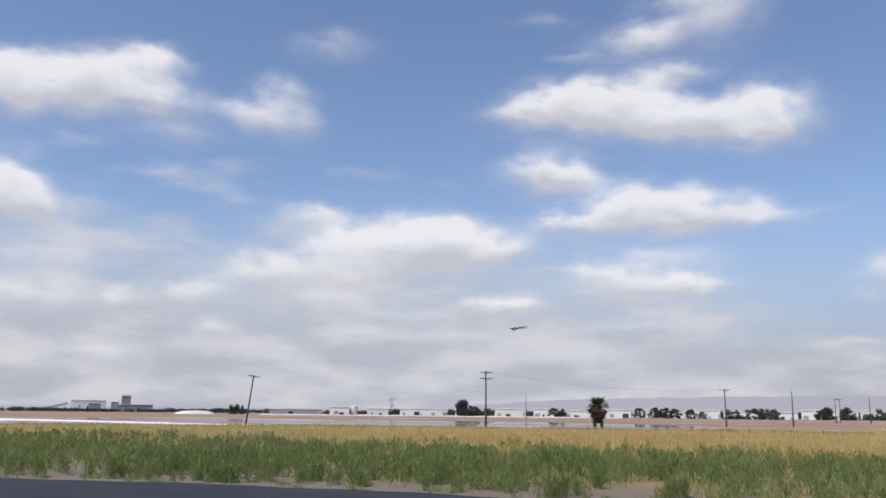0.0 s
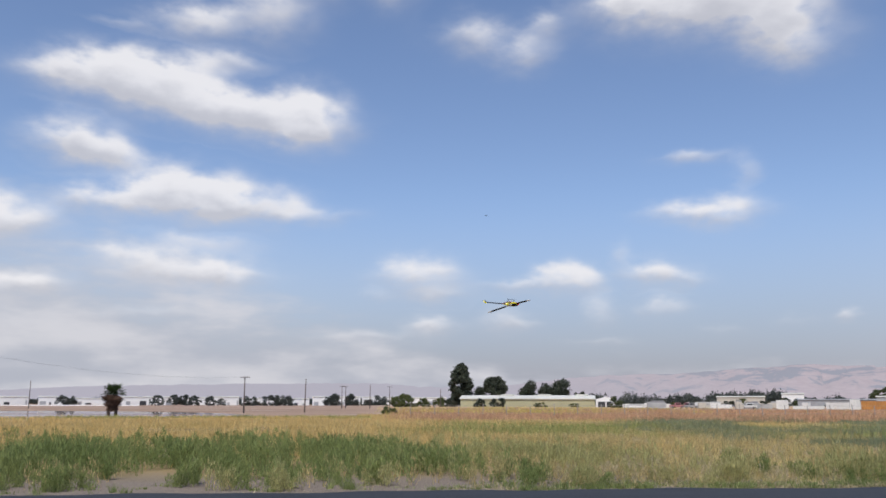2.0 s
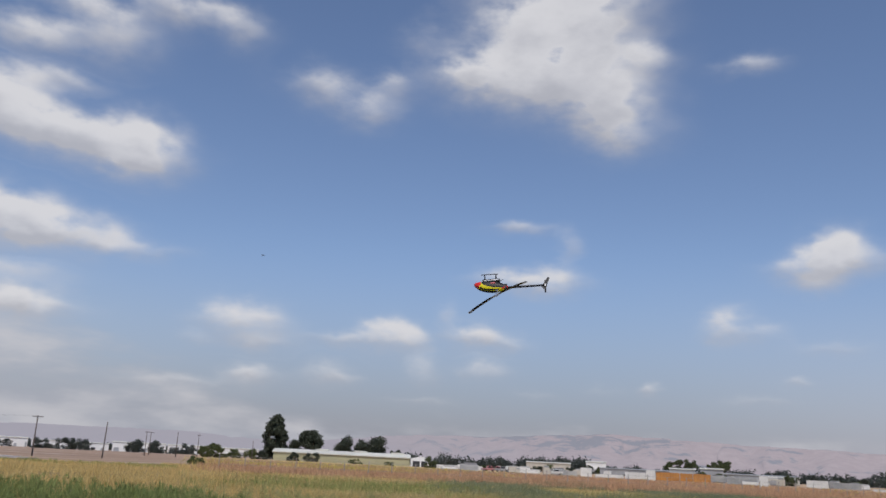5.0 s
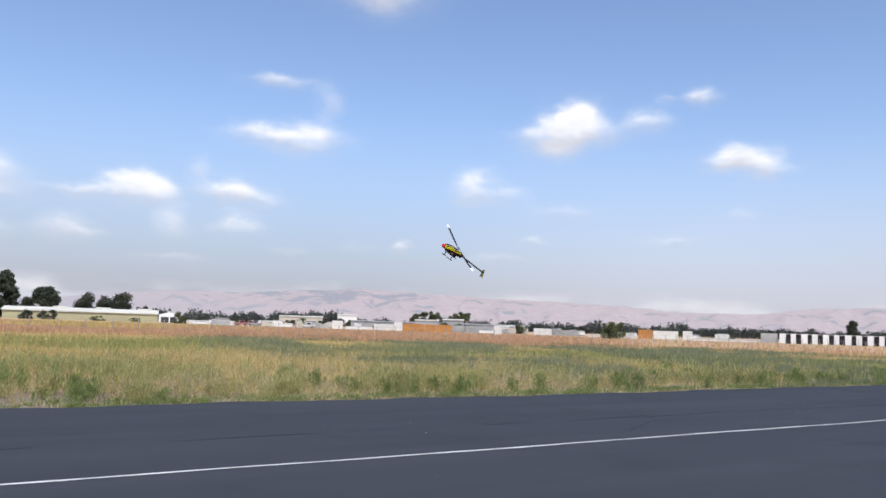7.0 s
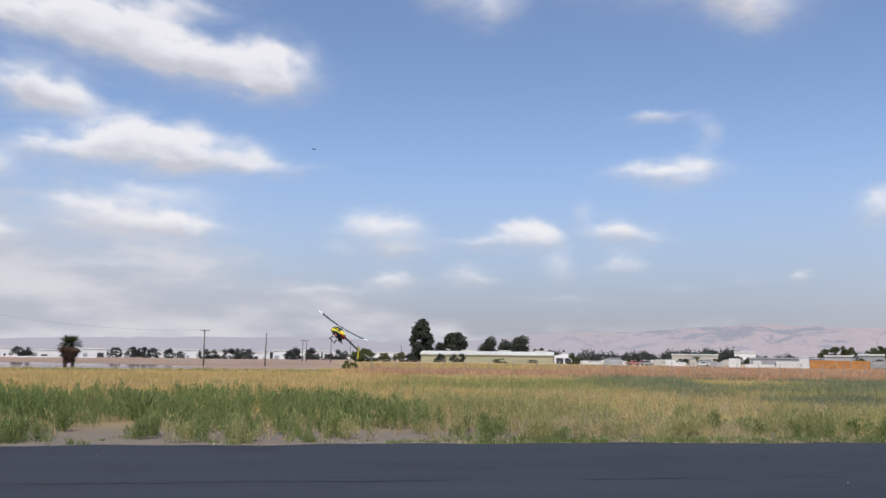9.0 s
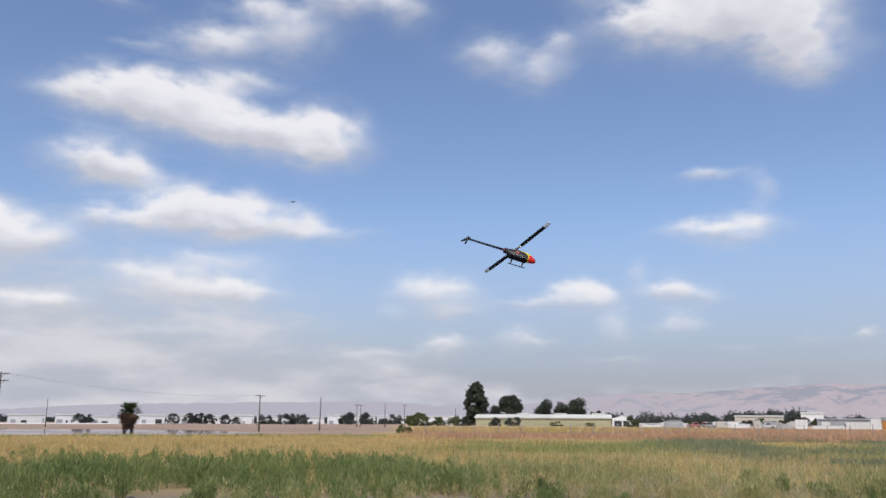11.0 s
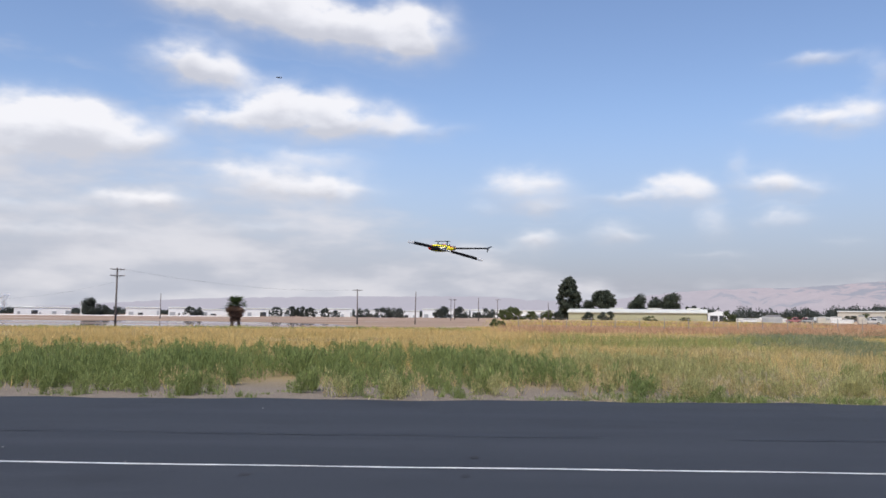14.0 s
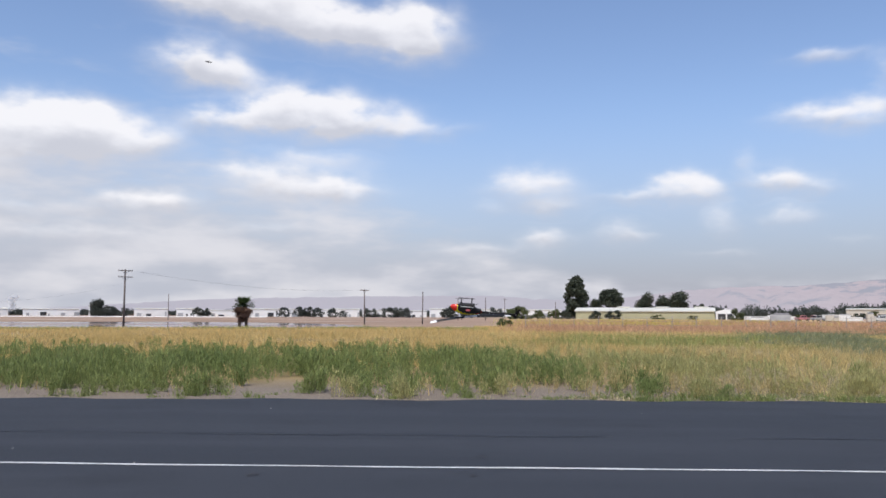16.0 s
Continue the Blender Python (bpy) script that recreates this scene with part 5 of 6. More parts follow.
def olive_shed():
    """The long shed with white roof edge and white gable end."""
    d = 400.0
    left, right = polar(6.95, d), polar(15.95, d - 4)
    long = (right - left).length
    ang = math.degrees(atan2(right.y - left.y, right.x - left.x))
    s = thing("long_shed", pose(left.x, left.y, 0, 0, 0, ang), "long olive steel shed with white roof and white gable end", "shed")
    eave, ridge_z, deep = 3.55, 4.9, 16.0
    bm = bmesh.new()
    box(bm, 0, long, 0, deep, -0.3, eave)
    part("wall", bm, M_OLIVE, s)
    bm = bmesh.new()
    lo = None
    for dz in (0, 0.45):
        q = [bm.verts.new((x, y, z + dz)) for x, y, z in ((-0.5, -0.6, eave - 0.1), (long + 0.3, -0.6, eave - 0.1), (long + 0.3, deep / 2, ridge_z), (-0.5, deep / 2, ridge_z), (long + 0.3, deep + 0.6, eave - 0.1), (-0.5, deep + 0.6, eave - 0.1))]
        bm.faces.new(q[:4])
        bm.faces.new((q[3], q[2], q[4], q[5]))
        if lo:
            for i, j in ((0, 1), (1, 2), (2, 4), (4, 5), (5, 3), (3, 0)):
                bm.faces.new((lo[i], lo[j], q[j], q[i]))
        lo = q
    bmesh.ops.recalc_face_normals(bm, faces=bm.faces)
    part("roof", bm, M_ROOF, s, "pale sheet roof")
    for x in (0.3, 0.58, 0.86):
        bm = bmesh.new()
        box(bm, long * x, long * x + 6, deep / 2 - 1.5, deep / 2 + 1.5, ridge_z + 0.2, ridge_z + 0.95, 0.1)
        part("roof_vent", bm, M_ROOF, s)
    for k in range(11):
        bm = bmesh.new()
        x = long * (k + 1) / 12
        box(bm, x - 0.06, x + 0.06, -0.06, 0.02, 0, eave - 0.2)
        part("wall_rib", bm, M_OLIVE, s)
    # gable annex turned towards the runway
    bm = bmesh.new()
    w = 9.0
    pts = [(0, -0.3), (w, -0.3), (w, eave), (w / 2, ridge_z - 0.2), (0, eave)]
    for y in (-2.0, deep - 1):
        bm.faces.new([bm.verts.new((long + 0.4 + x, y, z)) for x, z in pts])
    bm.verts.ensure_lookup_table()
    for i in range(5):
        j = (i + 1) % 5
        bm.faces.new((bm.verts[i], bm.verts[j], bm.verts[5 + j], bm.verts[5 + i]))
    bmesh.ops.recalc_face_normals(bm, faces=bm.faces)
    part("gable_end", bm, M_WHITE, s, "white gable end")
    for x0, x1 in ((0.9, 4.2), (4.8, 7.0)):
        bm = bmesh.new()
        box(bm, long + 0.4 + x0, long + 0.4 + x1, -2.1, -1.9, 0, 2.5, 0.03)
        part("shed_door", bm, M_DARK, s, "dark open door")


olive_shed()


# ---- containers, trailers and vehicles in the yard ----
def container(az, d, length, height, mat, label, name="shipping_container", turn=0.0, group="containers in the yard", lift=0.0):
    c = thing(name, facing(az, d, lift, turn), label, "container" if "container" in name else name.replace("_", " "), group)
    n = max(3, int(length / 0.8))
    outline = [(-length / 2, 2.45), (-length / 2, 0.0)]
    for k in range(n):
        x = -length / 2 + length * (k + 0.5) / n
        outline += [(x - 0.17, 0.0), (x - 0.12, -0.04), (x + 0.12, -0.04), (x + 0.17, 0.0)]
    outline += [(length / 2, 0.0), (length / 2, 2.45)]
    bm = bmesh.new()
    lower = [bm.verts.new((x, y, 0.12)) for x, y in outline]
    upper = [bm.verts.new((x, y, height)) for x, y in outline]
    bm.faces.new(lower)
    bm.faces.new(upper)
    for i in range(len(outline)):
        j = (i + 1) % len(outline)
        bm.faces.new((lower[i], lower[j], upper[j], upper[i]))
    bmesh.ops.recalc_face_normals(bm, faces=bm.faces)
    part("body", bm, mat, c, "corrugated body")
    for x in (-length / 2, length / 2 - 0.16):
        bm = bmesh.new()
        box(bm, x, x + 0.16, -0.05, 0.12, 0.0, height + 0.02, 0.01)
        part("corner_post", bm, mat, c)
    bm = bmesh.new()
    box(bm, length / 2, length / 2 + 0.06, 0.1, 2.3, 0.2, height - 0.12, 0.02)
    door = part("end_door", bm, mat, c)
    for y in (0.75, 1.65):
        part("lock_bar", rod(bmesh.new(), (length / 2 + 0.08, y, 0.25), (length / 2 + 0.08, y, height - 0.2), 0.02, n=6), M_STEEL, door)
    if lift > 0.4:
        for x in (-length * 0.3, length * 0.3):
            bm = bmesh.new()
            for y in (0.15, 2.2):
                rod(bm, (x, y - 0.12, 0.45 - lift), (x, y + 0.12, 0.45 - lift), 0.45, n=14)
            part("wheel_pair", bm, M_TYRE, c)
    return c


def span(az0, az1, d):
    return 2 * d * tan(radians((az1 - az0) / 2))


DY = 232.0
for az0, az1, d, h, mat, lab in ((17.75, 19.2, 330, 1.75, M_BOXWHITE, "long white trailer box beside the shed"), (19.45, 20.8, 330, 1.8, M_BOXWHITE, "long white trailer box in the yard"),
        (22.35, 23.35, 300, 2.5, M_BOXWHITE, "white box van body with dark end in the yard"), (23.5, 24.6, 300, 1.6, M_BOXWHITE, "low white box in the yard"),
        (24.9, 27.0, 290, 1.8, M_BOXGREY, "low grey box in the yard"), (27.25, 27.95, 240, 2.6, M_BOXWHITE, "white container end in the yard"), (28.2, 30.0, 250, 1.1, M_BOXWHITE, "low pale container in the yard"),
        (30.1, 31.4, 240, 2.0, M_BOXWHITE, "pale grey container in the yard"), (31.45, 32.0, 226, 2.7, M_BOXWHITE, "bright white container in the yard"),
        (32.05, 33.5, DY, 2.35, M_ORANGE, "bright orange shipping container in the yard"), (33.55, 34.3, DY + 4, 2.3, M_ORANGE, "faded orange shipping container in the yard"),
        (34.35, 35.4, DY, 2.3, M_ORANGE, "orange shipping container in the yard"), (36.4, 38.2, 250, 1.9, M_BOXGREY, "grey container stack in the yard"),
        (38.3, 38.8, 215, 2.5, M_BOXWHITE, "white portable cabin at the yard fence"), (41.0, 42.2, 260, 2.2, M_BOXWHITE, "white container in the yard"),
        (42.5, 44.0, 270, 1.9, M_BOXGREY, "grey flat container in the yard"), (47.95, 48.85, 250, 2.7, M_ORANGE, "orange container beside the white trailers"),
        (48.9, 50.5, 252, 2.5, M_BOXWHITE, "long white trailer beside the orange container"), (50.8, 51.4, 250, 2.6, M_BOXWHITE, "white container standing alone"),
        (55.6, 56.6, 248, 2.7, M_BOXGREY, "grey container at the end of the storage row")):
    container((az0 + az1) / 2, d, span(az0, az1, d), h * (0.85 if d > 280 else 1.0), mat, lab, lift=0.0)
for k, (az0, az1) in enumerate(((44.6, 47.9), (51.5, 53.4), (53.45, 55.5))):
    wall = thing("low_wall", facing((az0 + az1) / 2, 262), "long low whitewashed wall at the yard edge", "wall", "low walls")
    bm = bmesh.new()
    w = span(az0, az1, 262)
    box(bm, -w / 2, w / 2, 0, 0.3, -0.2, 0.6, 0.03)
    part("blockwork", bm, M_BOXWHITE, wall)
    bm = bmesh.new()
    box(bm, -w / 2, w / 2, -0.05, 0.35, 0.6, 0.68, 0.02)
    part("coping", bm, M_BOXGREY, wall)
# row of white containers with open ones between, their shade a near-black block
for k in range(11):
    az = 56.9 + k * 0.62
    container(az, 247 + 0.4 * k, (1.55, 1.2, 1.75, 1.35)[k % 4], 2.75, M_WHITE, "narrow pale container in the storage row", group="storage row")
    bay = thing("open_container", facing(az + 0.31, 247.3 + 0.4 * k), "open container in the storage row, its inside shade painted near-black", "container", "storage row")
    bm = bmesh.new()
    box(bm, -0.70, 0.70, 0.02, 2.4, 0.05, 2.6, 0.02)
    part("dark_inside", bm, M_INSIDE_SHADE, bay)
    bm = bmesh.new()
    box(bm, -0.60, 0.60, 0.06, 2.45, 2.6, 2.7, 0.02)
    part("top", bm, M_BOXWHITE, bay)


def pickup(az, d, turn, mat, label):
    c = thing("parked_truck", facing(az, d, 0, turn), label, "truck", "vehicles in the yard")
    bm = bmesh.new()
    box(bm, -2.5, 2.5, -0.9, 0.9, 0.5, 1.15, 0.12)
    box(bm, -0.6, 1.3, -0.85, 0.85, 1.1, 1.85, 0.2)
    part("body", bm, mat, c)
    for s in (-1, 1):
        bm = bmesh.new()
        box(bm, -0.4, 1.1, 0.86 * s - 0.01, 0.86 * s + 0.01, 1.25, 1.7, 0.004)
        part("window", bm, M_WINDOW, c)
        for x in (-1.6, 1.6):
            wheel = part("wheel", rod(bmesh.new(), (x, 0.78 * s, 0.4), (x, 0.95 * s, 0.4), 0.4, n=14), M_TYRE, c)
            part("rim", rod(bmesh.new(), (x, 0.90 * s, 0.4), (x, 0.965 * s, 0.4), 0.22, n=12), M_STEEL, wheel)


# stacked goods, small sheds and bushes that fill the yard
rnd = random.Random(77)
for k in range(46):
    az = rnd.uniform(17.5, 45) if k < 38 else rnd.uniform(46, 56)
    d = rnd.uniform(245, 420)
    w, hh = rnd.uniform(1.2, 5.5), rnd.uniform(0.9, 2.3)
    st = thing("goods_stack", facing(az, d, 0, rnd.uniform(-30, 30)), rnd.choice(["tarpaulin-covered stack of goods in the yard", "low stack of crates in the storage yard", "pile of building materials in the yard"]), "stack", "goods in the yard")
    mats = rnd.choice([(M_BOXWHITE, M_BOXGREY), (M_BOXGREY, M_TOWER), (M_TOWER, M_BOXGREY), (M_BOXWHITE, M_TOWER), (M_CREAM, M_BOXGREY)])
    bm = bmesh.new()
    box(bm, -w / 2, w / 2, 0, 1.8, 0.12, hh, 0.08)
    part("load", bm, mats[0], st)
    bm = bmesh.new()
    box(bm, -w * 0.3, w * 0.42, 0.1, 1.6, hh, hh + rnd.uniform(0.2, 0.7), 0.06)
    part("upper_load", bm, mats[1], st)
    bm = bmesh.new()
    box(bm, -w * 0.48, w * 0.48, 0.1, 1.7, 0.0, 0.12, 0.01)
    part("pallet", bm, M_POLE, st)
for k in range(26):
    az = rnd.uniform(16.5, 45) if k < 20 else rnd.uniform(45, 62)
    tree(az, rnd.uniform(330, 560), rnd.uniform(2.2, 5.0), rnd.uniform(5, 11), "low dusty green tree among the yard clutter", "bushy", rnd.choice([M_LEAF, M_SHRUB, M_LEAF_LIGHT]), 200 + k, 0.0, "tree", "small trees in the yard")
pickup(21.2, 300, 10, M_RED, "faded red parked pickup truck in the yard")
pickup(21.8, 305, -5, M_RED, "red parked pickup truck beside another")
pickup(22.1, 300, 0, M_BOXGREY, "grey parked pickup truck in the yard")
pickup(25.6, 280, 5, M_BOXWHITE, "white parked pickup truck in the yard")


# ---- fence along the field ----
def fence():
    f = thing("wire_fence", Matrix.Identity(4), "old wire fence with thin steel posts behind the dry weeds", "fence")
    bm = rod(bmesh.new(), (0, 0, -0.2), (0, 0, 1.5), 0.045, n=6)
    first = part("post", bm, M_STEEL, f)
    first.location = (6, 96, 0)
    rnd = random.Random(4)
    for k in range(1, 62):
        o = first.copy()
        scene.collection.objects.link(o)
        o.location = (6 + k * 2.75, 96 - 0.06 * k, rnd.uniform(-0.1, 0.08))
        o.rotation_euler = (rnd.uniform(-0.04, 0.04), rnd.uniform(-0.04, 0.04), 0)
    for z in (0.5, 0.95, 1.38):
        part("wire", rod(bmesh.new(), (6, 96, z), (6 + 61 * 2.75, 96 - 0.06 * 61, z), 0.012, n=4), M_STEEL, f)


fence()


# ---- grass and weeds ----
def fbm(x, y, s, seed):
    """Smooth value noise in 0..1 on arrays."""
    out, amp, tot = np.zeros_like(x), 1.0, 0.0
    rng = np.random.default_rng(seed)
    for o in range(3):
        g = rng.random((256, 256))
        u, v = x / s, y / s
        i, j = np.floor(u).astype(int), np.floor(v).astype(int)
        a, b = u - i, v - j
        a, b = a * a * (3 - 2 * a), b * b * (3 - 2 * b)
        q = (g[i % 256, j % 256] * (1 - a) + g[(i + 1) % 256, j % 256] * a) * (1 - b) + (g[i % 256, (j + 1) % 256] * (1 - a) + g[(i + 1) % 256, (j + 1) % 256] * a) * b
        out += q * amp
        tot += amp
        amp *= 0.5
        s *= 0.5
    return out / tot


EDGE_X = np.linspace(-140, 240, 1521)
EDGE_Y = np.array([edge_y(max(-89.0, min(160.0, x))) for x in EDGE_X])


def scatter(n, seed, r0, r1):
    rng = np.random.default_rng(seed)
    az = np.radians(rng.uniform(-56, 72, n))
    r = np.exp(rng.uniform(np.log(r0), np.log(r1), n))
    x, y = r * np.sin(az), r * np.cos(az)
    keep = y > np.interp(x, EDGE_X, EDGE_Y) + 0.12
    return rng, x[keep], y[keep], r[keep]


def blades(name, rng, x, y, r, height, width, mat, label, lean=0.25, cat="grass"):
    n = len(x)
    a = rng.uniform(0, 2 * pi, n)
    w = width * (0.6 + 0.8 * rng.random(n)) * np.maximum(1.0, r / 30.0)
    h = height
    z = np.full(n, -0.03) - np.where((r > 97) & (x < 0), 0.6, 0.0)
    dx, dy = np.cos(a) * w, np.sin(a) * w
    lx, ly = rng.normal(size=n) * lean * h, rng.normal(size=n) * lean * h
    c = np.stack([np.stack([x - dx, y - dy, z], 1), np.stack([x + dx, y + dy, z], 1), np.stack([x + lx, y + ly, z + h], 1)], 1)
    tagged(triangles(name, c, mat), label, cat, kind="stuff")


def build_field():
    # how far the tall green weeds reach behind the edge of the asphalt
    def depth(x):
        return np.interp(x, [-60, -25, -15, -8, -2, 4, 9, 16, 40], [24, 24, 24, 21, 18.5, 17.5, 14, 9, 6])

    def bare(x, y):
        return (((x + 4.2) / 0.65) ** 2 + ((y - 18.2) / 3.2) ** 2 < 1)

    def plumes(rng, x, y, h, r, leaves, wide):
        """Upright stems, each a narrow column of small leaves."""
        X, Y, H, R = (np.repeat(v, leaves) for v in (x, y, h, r))
        n = len(X)
        u = rng.random(n) ** 0.75
        spread = H * 0.21 * wide * (0.5 + 0.8 * u) * (1.05 - 0.85 * u ** 3)
        a, b = rng.uniform(0, 2 * pi, n), rng.uniform(0, 2 * pi, n)
        q = np.sqrt(rng.random(n)) * spread
        px, py, pz = X + q * np.cos(a), Y + q * np.sin(a), H * u * 0.86 - 0.03
        ln = H * rng.uniform(0.09, 0.22, n)
        w = (0.0045 + 0.0075 * H) * rng.uniform(0.6, 1.4, n) * np.maximum(1.0, R / 28.0)
        ox, oy = np.cos(a) * ln * 0.22 + rng.normal(size=n) * ln * 0.15, np.sin(a) * ln * 0.22 + rng.normal(size=n) * ln * 0.15
        return np.stack([np.stack([px - np.cos(b) * w, py - np.sin(b) * w, pz], 1), np.stack([px + np.cos(b) * w, py + np.sin(b) * w, pz], 1), np.stack([px + ox, py + oy, pz + ln], 1)], 1)

    def plants(n, seed, r1, dens_of, tall, leaves, kinds, wide=1.0):
        """Bushy upright weeds: each one a little column of leaves that spreads towards its head."""
        rng, x, y, r = scatter(n, seed, 15.0, r1)
        into = y - np.interp(x, EDGE_X, EDGE_Y)
        dens = dens_of(x, y, r, into)
        dens[bare(x, y)] = 0
        k = rng.random(len(x)) < dens
        x, y, r, into = x[k], y[k], r[k], into[k]
        big = fbm(x, y, 1.2, seed + 3)
        h = tall * (0.2 + 1.35 * big) * rng.uniform(0.7, 1.15, len(x)) * np.clip(0.4 + into / 2.0, 0.4, 1.0)
        # kinds: one, or two that meet about the middle of the field
        east = rng.random(len(x)) < np.clip((x + 0.5 + 6 * (fbm(x, y, 3.0, seed + 5) - 0.5)) / 4, 0, 1)
        which = np.repeat(east, leaves) & (len(kinds) > 1)
        c = plumes(rng, x, y, h, r, leaves, wide)
        for chosen, (name, mat, label) in zip((~which, which), kinds):
            if chosen.any():
                tagged(triangles(name, c[chosen], mat), label, "weeds", kind="stuff")

    def green_here(x, y, r, into):
        d = depth(x) * (0.8 + 0.4 * fbm(x, y, 4.0, 7))
        k = np.clip((fbm(x, y, 1.0, 5) - 0.43) * 6, 0.02, 1) * np.clip((into - np.where(x < 9, 1.5, 0.15) - 2.2 * fbm(x, y, 0.9, 9)) * 2.2, 0.03, 1) * np.clip((d - into) / (2.0 + 0.35 * d), 0, 1)
        return k * np.where(x > 7, np.clip((fbm(x, y, 3.5, 6) - 0.48) * 10, 0.03, 1), 1.0)

    def olive_here(x, y, r, into):
        side = np.clip((x + 0.10 * y - 3) / 8, 0.10, 1)
        return np.clip((into - 0.1) * 0.9, 0.03, 1) * side * np.clip(0.25 + (fbm(x, y, 3.0, 16) - 0.5) * 6, 0.04, 1) * np.clip((46 - r) / 18, 0.1, 1)

    def pale_here(x, y, r, into):
        return np.clip((into - 0.1) * 1.2, 0.05, 1) * np.where(x > 4, 1.0, 0.07) * np.clip((fbm(x, y, 3.0, 18) - 0.44) * 7, 0.03, 1) * np.clip((40 - r) / 16, 0, 1)

    plants(52000, 1, 58, green_here, 0.60, 60, [("green_weeds", M_GREEN, "tall bushy green weeds in clumps along the runway"), ("pale_green_weeds", M_PALE_GREEN, "soft pale grey-green weeds along the runway")])
    # separate bushy clumps on the gravel, thickest to the west
    rng = np.random.default_rng(22)
    n = 310
    cx = np.concatenate([rng.uniform(-26, 5, 150), rng.uniform(5, 44, n - 150)])
    cy = np.interp(cx, EDGE_X, EDGE_Y) + 0.35 + rng.gamma(2.2, 0.62, n) * np.where(cx > 5, 1.5, 1.0)
    keep = ~bare(cx, cy)
    cx, cy = cx[keep], cy[keep]
    tall = rng.uniform(0.26, 0.60, len(cx)) * np.where(cx > 5, 0.9, 1.0)
    stems = 9
    x, y = np.repeat(cx, stems) + rng.normal(size=len(cx) * stems) * 0.10, np.repeat(cy, stems) + rng.normal(size=len(cx) * stems) * 0.10
    h = np.repeat(tall, stems) * rng.uniform(0.6, 1.12, len(x))
    west = np.repeat(np.repeat((cx < rng.uniform(-4, 6, len(cx))) | (cx > 9) & (rng.random(len(cx)) < 0.7), stems), 70)
    c = plumes(rng, x, y, h, np.hypot(x, y), 70, 1.25)
    tagged(triangles("front_weeds", c[west], M_GREEN), "separate bushy green weeds standing on the gravel verge", "weeds", kind="stuff")
    tagged(triangles("pale_front_weeds", c[~west], M_PALE_GREEN), "separate pale green weeds standing on the gravel verge", "weeds", kind="stuff")
    plants(24000, 2, 70, olive_here, 0.46, 40, [("half_dry_weeds", M_OLIVE_GRASS, "half-dry olive weeds among the green clumps")], 1.3)
    plants(9000, 12, 45, pale_here, 0.42, 40, [("pale_dry_weeds", M_STRAW, "pale straw-coloured dead weeds near the verge")], 1.5)

    # golden grass
    rng, x, y, r = scatter(760000, 3, 16.0, 112)
    into = y - np.interp(x, EDGE_X, EDGE_Y)
    wide = fbm(x, y, 6.0, 26)
    start = depth(x) * 0.42
    dens = np.clip((into - start) / (2.0 + 0.4 * depth(x)), 0.0, 1) * np.clip(0.55 + (wide - 0.4) * 3, 0.15, 1)
    dens = np.maximum(dens, np.where((x > 7) & (into > 1.0), 0.28, np.where(into > 1.2, 0.008, 0.0)))
    dens *= np.where((r > 97) & (x < 0), 0.0, 1.0)
    dens[bare(x, y)] = 0
    k = rng.random(len(x)) < dens
    x, y, r = x[k], y[k], r[k]
    hgt = (0.12 + 0.36 * fbm(x, y, 2.0, 27)) * rng.uniform(0.55, 1.15, len(x)) * np.where(x > 7, 0.85, 1.0)
    azd = np.degrees(np.arctan2(x, y))
    dull = rng.random(len(x)) < np.clip(0.10 + np.maximum((azd - 4) / 16, (-28 - azd) / 9), 0.12, 0.85) * np.clip((fbm(x, y, 5.0, 28) - 0.30) * 5, 0.1, 1) * np.clip((150 - r) / 80, 0.4, 1)
    blades("golden_grass", rng, x[~dull], y[~dull], r[~dull], hgt[~dull], 0.0075, M_GOLD, "dry golden grass over the wide field", 0.3)
    blades("dull_field_grass", rng, x[dull], y[dull], r[dull], hgt[dull] * 1.1, 0.0085, M_FIELD, "half-dry olive and tan grass over the field", 0.4)

    # grey-green weeds in drifts further along the runway
    rng, x, y, r = scatter(60000, 14, 24.0, 92)
    azd = np.degrees(np.arctan2(x, y))
    k = rng.random(len(x)) < np.clip((azd - 17) / 10, 0, 1) * np.clip((fbm(x, y, 7.0, 33) - 0.47) * 8, 0, 1) * np.clip((r - 24) / 8, 0, 1)
    x, y, r = (np.repeat(v[k], 26) for v in (x, y, r))
    n = len(x)
    x, y = x + rng.normal(size=n) * 0.16, y + rng.normal(size=n) * 0.16
    blades("grey_green_weeds", rng, x, y, r, (0.15 + 0.6 * fbm(x, y, 3.0, 34)) * rng.uniform(0.4, 1.1, n), 0.008, M_BLUEGREEN, "drifts of grey-green weeds far along the runway", 0.4, "weeds")

    # straw litter along the edge of the asphalt
    rng = np.random.default_rng(19)
    n = 60000
    x = rng.uniform(-2, 62, n)
    y = np.interp(x, EDGE_X, EDGE_Y) + rng.gamma(1.6, 0.35, n)
    k = rng.random(n) < np.clip((x - 1) / 7, 0.05, 1) * np.clip((fbm(x, y, 0.9, 37) - 0.3) * 4, 0.1, 1)
    x, y = x[k], y[k]
    blades("straw_litter", rng, x, y, np.hypot(x, y), rng.uniform(0.02, 0.10, len(x)), 0.010, M_STRAW, "flattened straw and dead weeds along the asphalt edge", 1.2, "straw")

    # green strips far back in the field
    rng, x, y, r = scatter(300000, 4, 36.0, 100)
    azd = np.degrees(np.arctan2(x, y))
    dens = np.where(azd > 1, np.clip(1 - np.abs(r - 52) / 12, 0, 1), np.clip(1 - np.abs(r - 90) / 7, 0, 1)) * np.clip((fbm(x, y, 9.0, 31) - 0.34) * 4, 0, 1)
    k = rng.random(len(x)) < dens
    x, y, r = x[k], y[k], r[k]
